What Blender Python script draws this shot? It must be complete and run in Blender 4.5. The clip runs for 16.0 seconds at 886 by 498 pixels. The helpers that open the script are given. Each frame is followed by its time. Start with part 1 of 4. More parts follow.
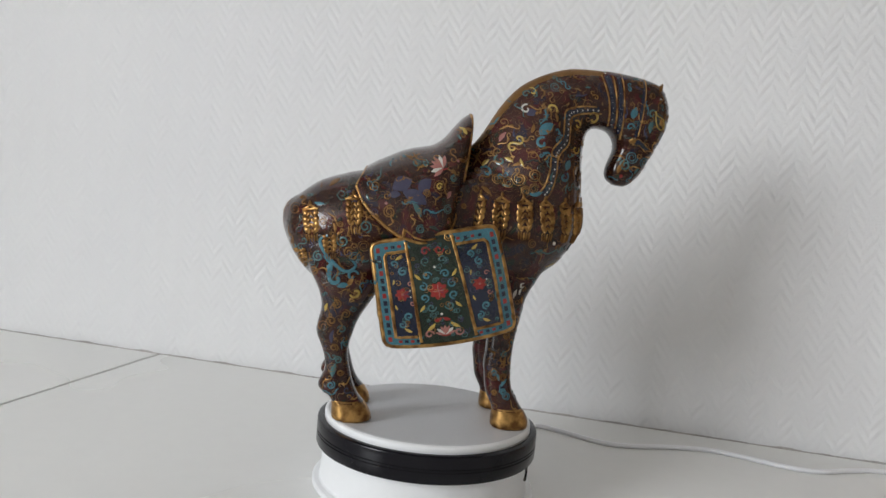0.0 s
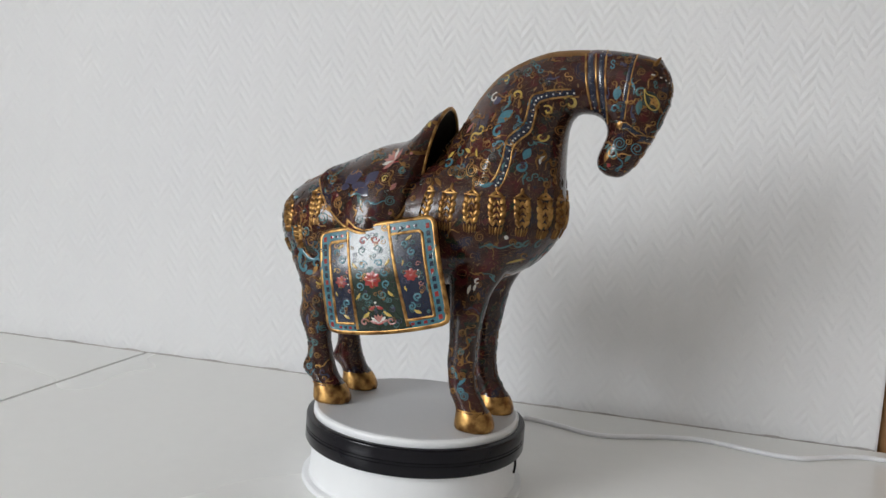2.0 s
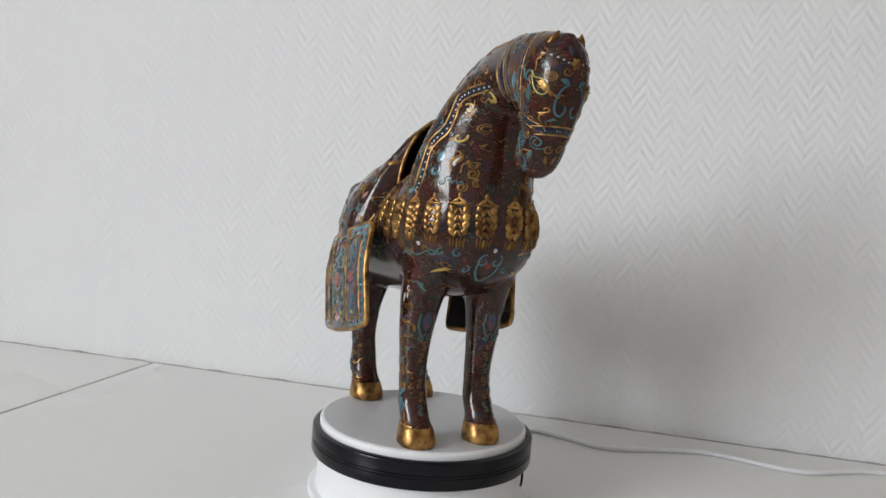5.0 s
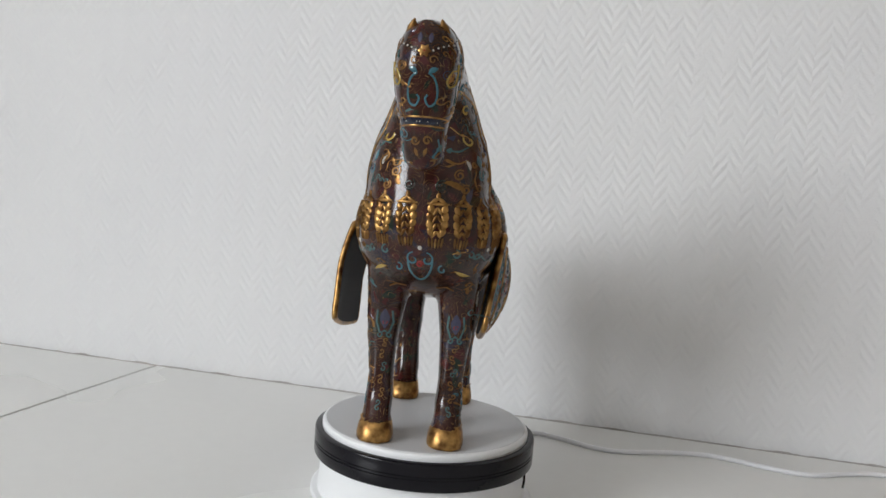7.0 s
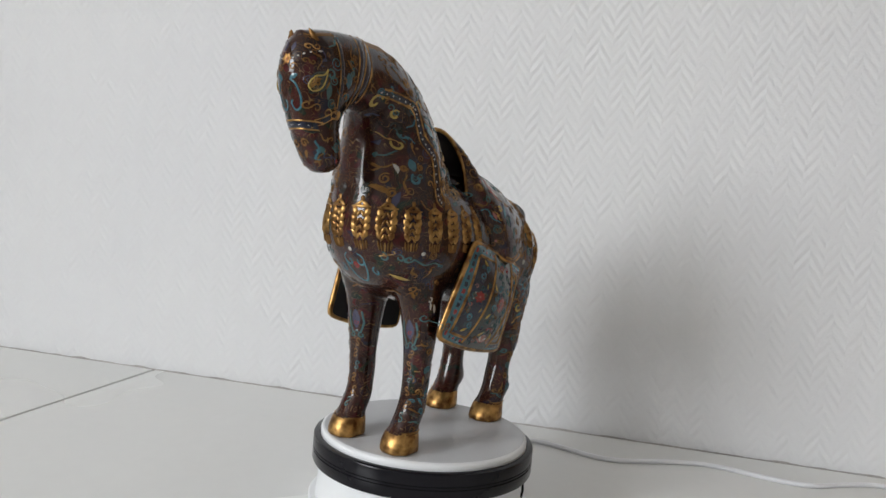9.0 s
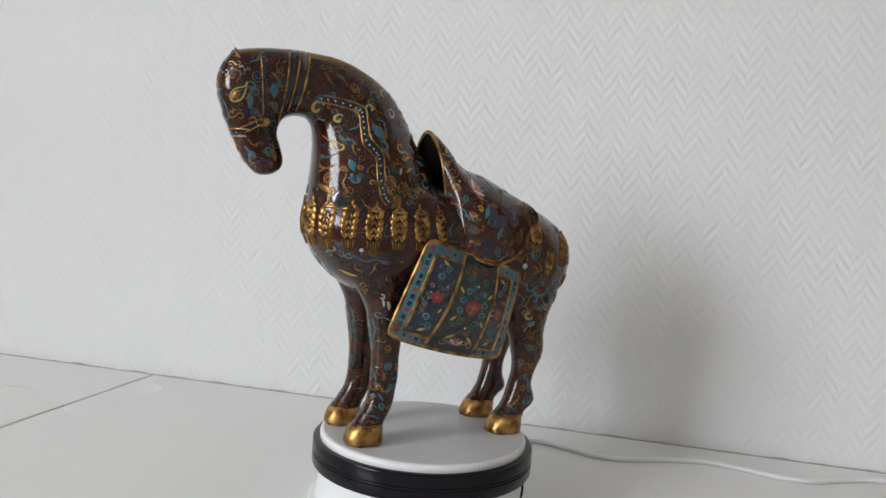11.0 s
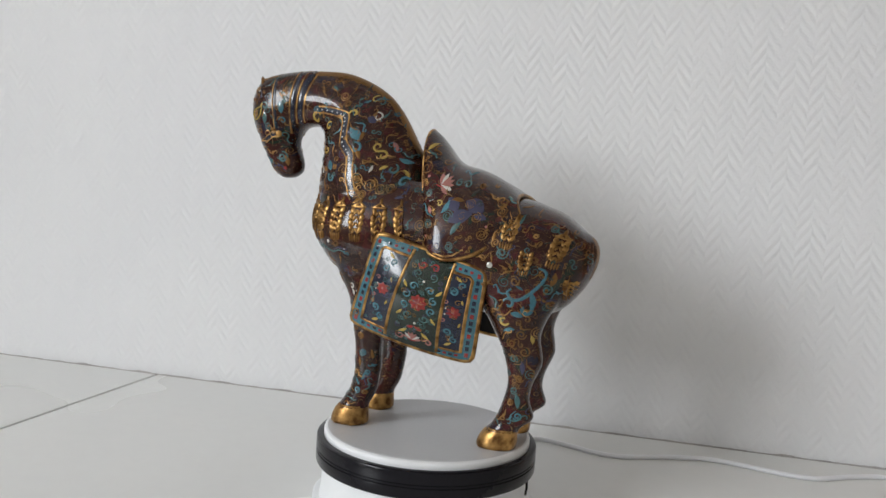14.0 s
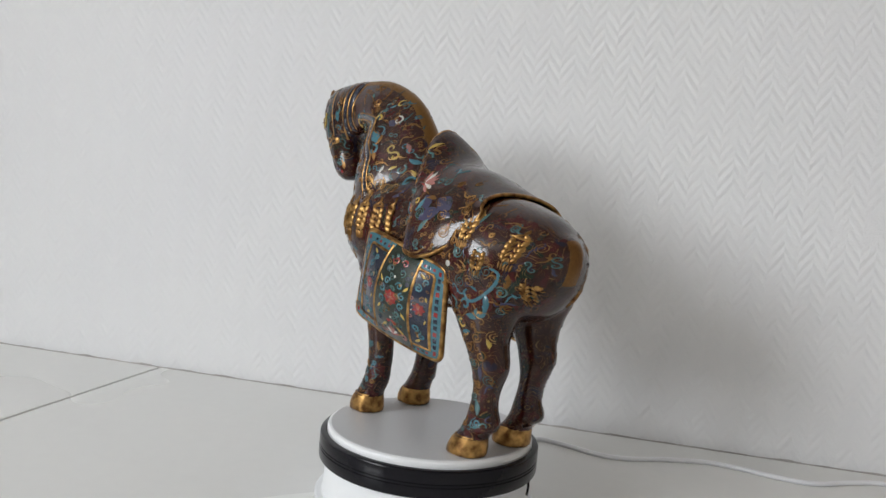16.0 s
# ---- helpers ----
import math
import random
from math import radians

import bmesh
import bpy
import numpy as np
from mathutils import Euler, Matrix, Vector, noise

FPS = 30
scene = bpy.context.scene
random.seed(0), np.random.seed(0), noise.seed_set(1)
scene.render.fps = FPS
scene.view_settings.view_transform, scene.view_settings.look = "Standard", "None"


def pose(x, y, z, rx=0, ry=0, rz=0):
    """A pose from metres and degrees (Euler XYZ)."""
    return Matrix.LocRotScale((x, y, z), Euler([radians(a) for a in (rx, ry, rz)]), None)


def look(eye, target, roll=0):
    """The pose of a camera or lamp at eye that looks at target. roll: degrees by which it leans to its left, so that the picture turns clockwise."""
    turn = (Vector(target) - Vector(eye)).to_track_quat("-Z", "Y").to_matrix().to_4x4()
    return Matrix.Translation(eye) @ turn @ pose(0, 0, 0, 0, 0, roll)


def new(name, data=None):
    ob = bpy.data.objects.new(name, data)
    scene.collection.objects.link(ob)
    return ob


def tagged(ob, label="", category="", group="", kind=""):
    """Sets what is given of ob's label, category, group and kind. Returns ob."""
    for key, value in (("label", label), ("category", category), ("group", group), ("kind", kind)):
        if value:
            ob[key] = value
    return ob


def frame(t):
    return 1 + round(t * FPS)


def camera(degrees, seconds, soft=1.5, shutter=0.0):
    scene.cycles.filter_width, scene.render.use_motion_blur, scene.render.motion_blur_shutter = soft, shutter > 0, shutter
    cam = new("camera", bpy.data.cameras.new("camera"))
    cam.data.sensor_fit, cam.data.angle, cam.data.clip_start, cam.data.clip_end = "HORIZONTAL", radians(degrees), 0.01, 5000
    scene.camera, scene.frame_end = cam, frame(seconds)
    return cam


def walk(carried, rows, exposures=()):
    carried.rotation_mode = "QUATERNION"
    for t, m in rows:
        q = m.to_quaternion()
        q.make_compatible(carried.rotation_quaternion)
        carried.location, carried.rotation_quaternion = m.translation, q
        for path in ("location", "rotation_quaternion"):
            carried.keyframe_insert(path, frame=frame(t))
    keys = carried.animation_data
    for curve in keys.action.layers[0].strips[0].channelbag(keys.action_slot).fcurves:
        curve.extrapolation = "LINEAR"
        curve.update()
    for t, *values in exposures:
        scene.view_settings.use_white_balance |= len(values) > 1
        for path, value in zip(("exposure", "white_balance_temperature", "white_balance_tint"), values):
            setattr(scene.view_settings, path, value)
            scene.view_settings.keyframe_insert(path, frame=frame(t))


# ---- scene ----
from mathutils.bvhtree import BVHTree

cam = camera(62.68, 16.0)
walk(cam, [
    (0.0, pose(0.1493, -0.6388, 0.2002, 85.570, -4.942, 13.488)),
    (0.5, pose(0.1497, -0.6396, 0.2006, 85.496, -4.571, 13.249)),
    (1.0, pose(0.1505, -0.6399, 0.2007, 85.380, -4.272, 13.031)),
    (1.5, pose(0.1502, -0.6398, 0.2006, 85.295, -4.358, 12.730)),
    (2.0, pose(0.1504, -0.6399, 0.2011, 85.166, -4.293, 12.461)),
    (2.5, pose(0.1492, -0.6400, 0.2016, 85.370, -5.047, 12.438)),
    (3.0, pose(0.1488, -0.6397, 0.2022, 85.827, -4.950, 12.429)),
    (3.5, pose(0.1488, -0.6392, 0.2022, 85.881, -4.997, 12.622)),
    (4.0, pose(0.1497, -0.6388, 0.2015, 85.971, -4.313, 12.805)),
    (6.5, pose(0.1495, -0.6405, 0.2014, 86.011, -4.619, 13.277)),
    (7.0, pose(0.1503, -0.6416, 0.2006, 86.246, -4.361, 13.140)),
    (7.5, pose(0.1508, -0.6423, 0.2010, 86.438, -4.424, 13.053)),
    (8.0, pose(0.1510, -0.6417, 0.2017, 86.457, -4.098, 12.905)),
    (8.5, pose(0.1501, -0.6410, 0.2031, 86.423, -4.387, 12.994)),
    (9.0, pose(0.1493, -0.6407, 0.2046, 86.507, -4.803, 13.134)),
    (11.5, pose(0.1504, -0.6412, 0.2059, 86.552, -3.955, 12.880)),
    (12.0, pose(0.1498, -0.6413, 0.2059, 86.693, -4.458, 13.095)),
    (12.5, pose(0.1491, -0.6412, 0.2056, 86.776, -4.601, 13.239)),
    (13.0, pose(0.1498, -0.6406, 0.2048, 86.797, -4.322, 13.233)),
    (13.5, pose(0.1504, -0.6406, 0.2036, 86.765, -4.009, 13.180)),
    (14.0, pose(0.1507, -0.6408, 0.2032, 86.569, -3.755, 13.157)),
    (14.5, pose(0.1502, -0.6412, 0.2036, 86.420, -3.645, 13.114)),
    (15.0, pose(0.1493, -0.6416, 0.2041, 86.186, -4.289, 13.234)),
    (15.5, pose(0.1474, -0.6428, 0.2051, 86.188, -4.728, 13.342)),
    (16.0, pose(0.1460, -0.6440, 0.2058, 86.289, -4.825, 13.269)),
])

# the heading of the statue, which turns at an even pace, degrees
HEADINGS = [(0.5 * k, 20.5 - 7.38 * k) for k in range(30)] + [(15.0, -200.7), (15.5, -207.8), (16.0, -215.0)]

# ---- light ----
SUN = (math.radians(22), math.radians(250))
world = bpy.data.worlds.new("daylight")
scene.world = world
world.use_nodes = True
wn = world.node_tree.nodes
sky = wn.new("ShaderNodeTexSky")
sky.sky_type, sky.sun_disc, sky.sun_elevation, sky.sun_rotation = "NISHITA", False, SUN[0], SUN[1]
wn["Background"].inputs["Strength"].default_value = 0.12
world.node_tree.links.new(sky.outputs[0], wn["Background"].inputs["Color"])

TABLE_Z = -0.0668
FLOOR_Z = TABLE_Z - 0.75
WALL_Y = 0.284
ROOM = (-2.1, 3.6, -5.4, 2.4)
WIN = (-3.5, -1.75, 0.42, 1.66)   # window opening in the side wall: y from, y to, z from, z to

lamp = new("window_light", bpy.data.lights.new("window_light", "AREA"))
lamp.data.shape, lamp.data.size, lamp.data.size_y = "RECTANGLE", WIN[1] - WIN[0], WIN[3] - WIN[2]
lamp.data.energy, lamp.data.color = 107.0, (0.93, 0.965, 1.0)
lamp.matrix_world = look((ROOM[0] - 0.05, (WIN[0] + WIN[1]) / 2, (WIN[2] + WIN[3]) / 2), (ROOM[1], (WIN[0] + WIN[1]) / 2, (WIN[2] + WIN[3]) / 2))
scene.view_settings.exposure = 0.0


# ---- materials ----
def shader(name, colour, rough=0.5, metal=0.0, coat=0.0):
    m = bpy.data.materials.new(name)
    m.use_nodes = True
    b = m.node_tree.nodes["Principled BSDF"]
    b.inputs["Base Color"].default_value = (*colour, 1)
    b.inputs["Roughness"].default_value = rough
    b.inputs["Metallic"].default_value = metal
    b.inputs["Specular IOR Level"].default_value = 0.4
    b.inputs["Coat Weight"].default_value = coat
    b.inputs["Coat Roughness"].default_value = 0.12
    return m, m.node_tree, b


def link(t, a, b):
    t.links.new(a, b)


def math_node(t, op, a, b=0.0, c=0.0):
    n = t.nodes.new("ShaderNodeMath")
    n.operation = op
    for i, v in enumerate((a, b, c)):
        if isinstance(v, (int, float)):
            n.inputs[i].default_value = v
        else:
            link(t, v, n.inputs[i])
    return n.outputs[0]


def noise_node(t, scale, detail=3.0, coord=None, distortion=0.0):
    n = t.nodes.new("ShaderNodeTexNoise")
    n.inputs["Scale"].default_value, n.inputs["Detail"].default_value = scale, detail
    n.inputs["Distortion"].default_value = distortion
    if coord is None:
        coord = t.nodes.new("ShaderNodeTexCoord").outputs["Object"]
    link(t, coord, n.inputs["Vector"])
    return n.outputs["Fac"]


def mix_colour(t, fac, a, b):
    n = t.nodes.new("ShaderNodeMix")
    n.data_type = "RGBA"
    for sock, v in ((n.inputs["Factor"], fac), (n.inputs["A"], a), (n.inputs["B"], b)):
        if isinstance(v, (int, float)):
            sock.default_value = v
        elif isinstance(v, tuple):
            sock.default_value = (*v, 1)
        else:
            link(t, v, sock)
    return n.outputs["Result"]


def ramp(t, fac, lo, hi):
    n = t.nodes.new("ShaderNodeMapRange")
    n.inputs["From Min"].default_value, n.inputs["From Max"].default_value = lo, hi
    link(t, fac, n.inputs["Value"])
    return n.outputs["Result"]


def bump(t, b, height, dist, strength=1.0):
    n = t.nodes.new("ShaderNodeBump")
    n.inputs["Distance"].default_value, n.inputs["Strength"].default_value = dist, strength
    link(t, height, n.inputs["Height"])
    link(t, n.outputs["Normal"], b.inputs["Normal"])


def plain(name, colour, rough, metal=0.0, coat=0.0, vary=0.25, scale=60.0, relief=0.0):
    """A surface with slow stains and fine grain in colour and gloss."""
    m, t, b = shader(name, colour, rough, metal, coat)
    slow, fine = noise_node(t, scale / 8), noise_node(t, scale * 6, 5)
    f = math_node(t, "ADD", math_node(t, "MULTIPLY", slow, 0.6), math_node(t, "MULTIPLY", fine, 0.4))
    dark = tuple(c * (1 - vary) for c in colour)
    light = tuple(min(1, c * (1 + vary)) for c in colour)
    link(t, mix_colour(t, ramp(t, f, 0.3, 0.7), dark, light), b.inputs["Base Color"])
    link(t, math_node(t, "ADD", math_node(t, "MULTIPLY", slow, 0.16), rough - 0.08), b.inputs["Roughness"])
    if relief:
        bump(t, b, fine, relief)
    return m


def wallpaper_material():
    m, t, b = shader("white_wallpaper", (0.80, 0.80, 0.81), 0.62)
    sep = t.nodes.new("ShaderNodeSeparateXYZ")
    co = t.nodes.new("ShaderNodeTexCoord").outputs["Object"]
    link(t, co, sep.inputs[0])
    wob = noise_node(t, 14, 2, co)
    x = math_node(t, "ADD", sep.outputs["X"], math_node(t, "MULTIPLY", wob, 0.004))
    zig = math_node(t, "PINGPONG", x, CHEVRON_HALF)
    z = math_node(t, "SUBTRACT", sep.outputs["Z"], math_node(t, "MULTIPLY", zig, CHEVRON_RISE))
    stroke = math_node(t, "SINE", math_node(t, "MULTIPLY", z, 2 * math.pi / CHEVRON_STEP))
    stroke = ramp(t, stroke, -0.9, 0.9)
    gate = math_node(t, "ADD", ramp(t, noise_node(t, 38, 2, co), 0.30, 0.70), 0.55)
    fine, pulp = noise_node(t, 520, 4, co), noise_node(t, 130, 3, co)
    h = math_node(t, "ADD", math_node(t, "MULTIPLY", stroke, gate), math_node(t, "ADD", math_node(t, "MULTIPLY", fine, 1.1), math_node(t, "MULTIPLY", pulp, 1.2)))
    bump(t, b, h, CHEVRON_DEPTH)
    tone = mix_colour(t, ramp(t, noise_node(t, 2.2, 3, co), 0.3, 0.7), (0.79, 0.79, 0.80), (0.82, 0.82, 0.82))
    link(t, tone, b.inputs["Base Color"])
    return m


CHEVRON_HALF, CHEVRON_RISE, CHEVRON_STEP, CHEVRON_DEPTH = 0.0165, 1.35, 0.0155, 0.00038
WALLPAPER = wallpaper_material()
PAINT = plain("pale_wall_paint", (0.73, 0.71, 0.68), 0.7, vary=0.03, scale=12)
FLOORING = plain("oak_floor", (0.20, 0.17, 0.14), 0.4, vary=0.3, scale=8)
LACQUER = plain("white_lacquer", (0.83, 0.83, 0.81), 0.26, vary=0.02, scale=10)
GAP_SHADE = plain("gap_shade", (0.46, 0.43, 0.41), 0.8, vary=0.4, scale=90)
EDGE_DARK = plain("joint_edge", (0.07, 0.065, 0.06), 0.6, vary=0.1)
WOOD = plain("brown_wood", (0.36, 0.19, 0.08), 0.45, vary=0.25, scale=30)
PLASTIC = plain("white_plastic", (0.84, 0.85, 0.86), 0.32, vary=0.02, scale=30)
DISC = plain("matte_disc_shaded", (0.62, 0.625, 0.64), 0.42, vary=0.03, scale=40)
RUBBER = plain("black_plastic", (0.008, 0.0075, 0.010), 0.2, vary=0.25, scale=50)
RUBBER.node_tree.nodes["Principled BSDF"].inputs["Specular IOR Level"].default_value = 0.22
CORD = plain("white_cord", (0.8, 0.8, 0.82), 0.45, vary=0.03)


def enamel_material():
    """Brown enamel under a clear glaze, with thin brass wires laid in curls."""
    m, t, b = shader("brown_enamel", (0.05, 0.024, 0.02), 0.2, 0.0, 0.45)
    co = t.nodes.new("ShaderNodeTexCoord").outputs["Object"]
    slow, mid = noise_node(t, 22, 3, co), noise_node(t, 90, 3, co)
    base = mix_colour(t, ramp(t, slow, 0.35, 0.65), (0.021, 0.0058, 0.0042), (0.044, 0.0135, 0.0095))
    base = mix_colour(t, ramp(t, noise_node(t, 70, 2, co, 0.8), 0.55, 0.62), base, (0.058, 0.0095, 0.010))
    base = mix_colour(t, ramp(t, noise_node(t, 48, 2, co, 1.0), 0.60, 0.66), base, (0.020, 0.016, 0.030))
    base = mix_colour(t, ramp(t, noise_node(t, 61, 2, co, 1.2), 0.63, 0.68), base, (0.012, 0.022, 0.014))
    swirl = noise_node(t, 62, 0.5, co, 1.3)
    wire = math_node(t, "PINGPONG", math_node(t, "MULTIPLY", swirl, 11.0), 0.5)
    wire = ramp(t, wire, 0.062, 0.022)
    gate = math_node(t, "MULTIPLY", wire, ramp(t, mid, 0.37, 0.47))
    link(t, mix_colour(t, math_node(t, "MULTIPLY", gate, 0.8), base, (0.24, 0.135, 0.05)), b.inputs["Base Color"])
    link(t, math_node(t, "ADD", math_node(t, "MULTIPLY", mid, 0.16), 0.08), b.inputs["Roughness"])
    b.inputs["Coat Roughness"].default_value = 0.07
    b.inputs["Specular IOR Level"].default_value = 0.22
    h = math_node(t, "ADD", math_node(t, "MULTIPLY", noise_node(t, 240, 3, co), 0.5), math_node(t, "ADD", mid, math_node(t, "MULTIPLY", gate, 0.8)))
    bump(t, b, h, 0.0006, 0.55)
    return m


def gilt_material():
    m, t, b = shader("worn_gilding", (0.42, 0.25, 0.07), 0.34, 0.92)
    co = t.nodes.new("ShaderNodeTexCoord").outputs["Object"]
    wear = noise_node(t, 120, 4, co)
    link(t, mix_colour(t, ramp(t, wear, 0.36, 0.66), (0.16, 0.075, 0.026), (0.58, 0.34, 0.115)), b.inputs["Base Color"])
    link(t, math_node(t, "ADD", math_node(t, "MULTIPLY", wear, 0.35), 0.18), b.inputs["Roughness"])
    bump(t, b, wear, 0.0006, 0.5)
    return m


def enamel(name, colour, vary=0.35, rough=0.2):
    return plain(name, colour, rough, 0.0, 0.55 if rough < 0.3 else 0.1, vary, 130)


HORSE_MATS = [
    enamel_material(), gilt_material(),
    enamel("turquoise_enamel", (0.050, 0.16, 0.20), 0.4, 0.25), enamel("navy_enamel", (0.012, 0.016, 0.034), 0.45, 0.24),
    enamel("yellow_enamel", (0.46, 0.32, 0.07)), enamel("pink_enamel", (0.33, 0.135, 0.115)),
    enamel("red_enamel", (0.26, 0.025, 0.022)), enamel("green_enamel", (0.014, 0.024, 0.016), 0.45, 0.24),
    enamel("white_enamel", (0.54, 0.52, 0.47)), enamel("violet_enamel", (0.046, 0.044, 0.085)),
    enamel("teal_enamel", (0.055, 0.13, 0.13)), plain("dark_inside", (0.010, 0.007, 0.006), 0.6),
    plain("brown_gilding", (0.21, 0.105, 0.030), 0.36, 0.7, 0, 0.35, 90),
]
BROWN, GILT, TURQ, NAVY, YELLOW, PINK, RED, GREEN, WHITE, VIOLET, TEAL, DARK, OCHRE = range(13)


# ---- building ----
def mesh_object(name, bm, material, parent=None, smooth=False):
    me = bpy.data.meshes.new(name)
    bm.normal_update()
    bm.to_mesh(me)
    bm.free()
    if material:
        me.materials.append(material)
    if smooth:
        me.polygons.foreach_set("use_smooth", [True] * len(me.polygons))
    ob = new(name, me)
    ob.parent = parent
    return ob


def part(name, bm, material, parent, label="", smooth=False):
    return tagged(mesh_object(name, bm, material, parent, smooth), label)


def box(bm, lo, hi, bevel=0.0):
    r = bmesh.ops.create_cube(bm, size=1)
    vs = r["verts"]
    for v in vs:
        v.co = Vector([lo[i] + (v.co[i] + 0.5) * (hi[i] - lo[i]) for i in range(3)])
    if bevel:
        es = list({e for v in vs for e in v.link_edges})
        bmesh.ops.bevel(bm, geom=es, offset=bevel, segments=2, affect="EDGES", profile=0.5)
    return bm


def boxes(*items):
    bm = bmesh.new()
    for it in items:
        box(bm, *it)
    return bm


def lathe(profile, n=96):
    """A turned body from (radius, z) pairs, closed on the axis where the radius is 0."""
    bm = bmesh.new()
    rings = []
    for r, z in profile:
        if r < 1e-6:
            rings.append([bm.verts.new((0, 0, z))])
        else:
            rings.append([bm.verts.new((r * math.cos(2 * math.pi * i / n), r * math.sin(2 * math.pi * i / n), z)) for i in range(n)])
    for a, b in zip(rings, rings[1:]):
        for i in range(n):
            j = (i + 1) % n
            q = [a[i % len(a)], a[j % len(a)], b[j % len(b)], b[i % len(b)]]
            q = list(dict.fromkeys(q))
            if len(q) > 2:
                bm.faces.new(q)
    bmesh.ops.recalc_face_normals(bm, faces=bm.faces)
    bm.normal_update()
    for e in bm.edges:
        if len(e.link_faces) == 2 and e.calc_face_angle() > 0.6:
            e.smooth = False
    return bm


def catmull(rows, sub):
    """Rows of numbers, smoothed through by Catmull-Rom with sub steps between two rows."""
    a = np.array(rows, float)
    out = []
    for i in range(len(a) - 1):
        p0, p1, p2, p3 = a[max(i - 1, 0)], a[i], a[i + 1], a[min(i + 2, len(a) - 1)]
        for k in range(sub):
            t = k / sub
            out.append(0.5 * (2 * p1 + (p2 - p0) * t + (2 * p0 - 5 * p1 + 4 * p2 - p3) * t ** 2 + (3 * p1 - p0 - 3 * p2 + p3) * t ** 3))
    out.append(a[-1])
    return np.array(out)


def tube(bm, pts, radius, n=10):
    pts = [Vector(p) for p in pts]
    rings = []
    for i, p in enumerate(pts):
        d = (pts[min(i + 1, len(pts) - 1)] - pts[max(i - 1, 0)]).normalized()
        a = d.cross(Vector((0, 0, 1)) if abs(d.z) < 0.9 else Vector((0, 1, 0))).normalized()
        b = d.cross(a)
        rings.append([bm.verts.new(p + radius * (math.cos(2 * math.pi * k / n) * a + math.sin(2 * math.pi * k / n) * b)) for k in range(n)])
    for r, s in zip(rings, rings[1:]):
        for k in range(n):
            bm.faces.new((r[k], r[(k + 1) % n], s[(k + 1) % n], s[k]))
    bm.faces.new(rings[0][::-1])
    bm.faces.new(rings[-1])
    return bm


# ---- room ----
def room():
    x0, x1, y0, y1 = ROOM
    z0, z1 = FLOOR_Z, FLOOR_Z + 2.6
    end = 0.4903
    tagged(mesh_object("floor", boxes(((x0 - 0.2, y0 - 0.2, z0 - 0.1), (x1 + 0.2, y1 + 0.2, z0))), FLOORING), "brown oak floor of the room", "floor", kind="structure")
    tagged(mesh_object("ceiling", boxes(((x0 - 0.2, y0 - 0.2, z1), (x1 + 0.2, y1 + 0.2, z1 + 0.1))), PAINT), "plain white painted ceiling", "ceiling", kind="structure")
    tagged(mesh_object("wall_north", boxes(((x0, WALL_Y, z0), (end, WALL_Y + 0.12, z1), 0.004)), WALLPAPER), "white wall with embossed herringbone wallpaper", "wall", kind="structure")
    # dark uneven strip, painting the gap's shade where the paper ends above the tabletop
    foot, rag = bmesh.new(), random.Random(3)
    n = 700
    rows = []
    for k in range(n + 1):
        x = -1.05 + (end - 0.004 + 1.05) * k / n
        h = TABLE_Z - 0.0007 + 0.0022 * max(0.0, noise.noise(Vector((x * 31, 0, 0))) + 0.22) + 0.0007 * rag.random()
        rows.append([foot.verts.new((x, WALL_Y - 0.0012, TABLE_Z - 0.02)), foot.verts.new((x, WALL_Y - 0.0012, h)), foot.verts.new((x, WALL_Y + 0.002, h))])
    for p, q in zip(rows, rows[1:]):
        foot.faces.new((p[0], q[0], q[1], p[1]))
        foot.faces.new((p[1], q[1], q[2], p[2]))
    tagged(mesh_object("trim", foot, GAP_SHADE), "dark uneven strip painted as the gap's shade along the wallpaper's lower edge", "trim", kind="structure")
    tagged(mesh_object("wall_far", boxes(((x0, y1, z0), (x1, y1 + 0.15, z1))), PAINT), "plain white wall beyond the corner", "wall", kind="structure")
    tagged(mesh_object("wall_east", boxes(((x1, y0, z0), (x1 + 0.15, y1, z1))), PAINT), "plain white side wall", "wall", kind="structure")
    tagged(mesh_object("wall_south", boxes(((x0, y0 - 0.15, z0), (x1, y0, z1))), PAINT), "plain white wall behind the viewer", "wall", kind="structure")
    w = mesh_object("wall_west", boxes(
        ((x0 - 0.15, y0, z0), (x0, WIN[0], z1)), ((x0 - 0.15, WIN[1], z0), (x0, y1, z1)),
        ((x0 - 0.15, WIN[0], z0), (x0, WIN[1], WIN[2])), ((x0 - 0.15, WIN[0], WIN[3]), (x0, WIN[1], z1))), PAINT)
    tagged(w, "plain white wall with the wide window opening", "wall", kind="structure")
    tagged(mesh_object("wall_beyond", boxes(((end + 1.004, WALL_Y + 0.012, z0), (x1, WALL_Y + 0.12, z1)), ((end + 0.003, WALL_Y + 0.014, z0 + 2.154), (end + 1.003, WALL_Y + 0.118, z1))), PAINT), "plain pale wall round the door", "wall", kind="structure")
    d = new("door_1")
    tagged(d, "brown wooden door frame beside the wall's end", "door frame", kind="structure")
    part("jamb", boxes(((end + 0.004, WALL_Y + 0.012, z0), (end + 0.075, WALL_Y + 0.10, z0 + 2.08), 0.006)), WOOD, d, smooth=False)
    part("door_leaf", boxes(((end + 0.08, WALL_Y + 0.05, z0 + 0.01), (end + 0.93, WALL_Y + 0.09, z0 + 2.04), 0.003)), WOOD, d)
    part("jamb", boxes(((end + 0.935, WALL_Y + 0.012, z0), (end + 1.0, WALL_Y + 0.10, z0 + 2.08), 0.006)), WOOD, d)
    part("head", boxes(((end + 0.004, WALL_Y + 0.012, z0 + 2.084), (end + 1.0, WALL_Y + 0.10, z0 + 2.15), 0.006)), WOOD, d)


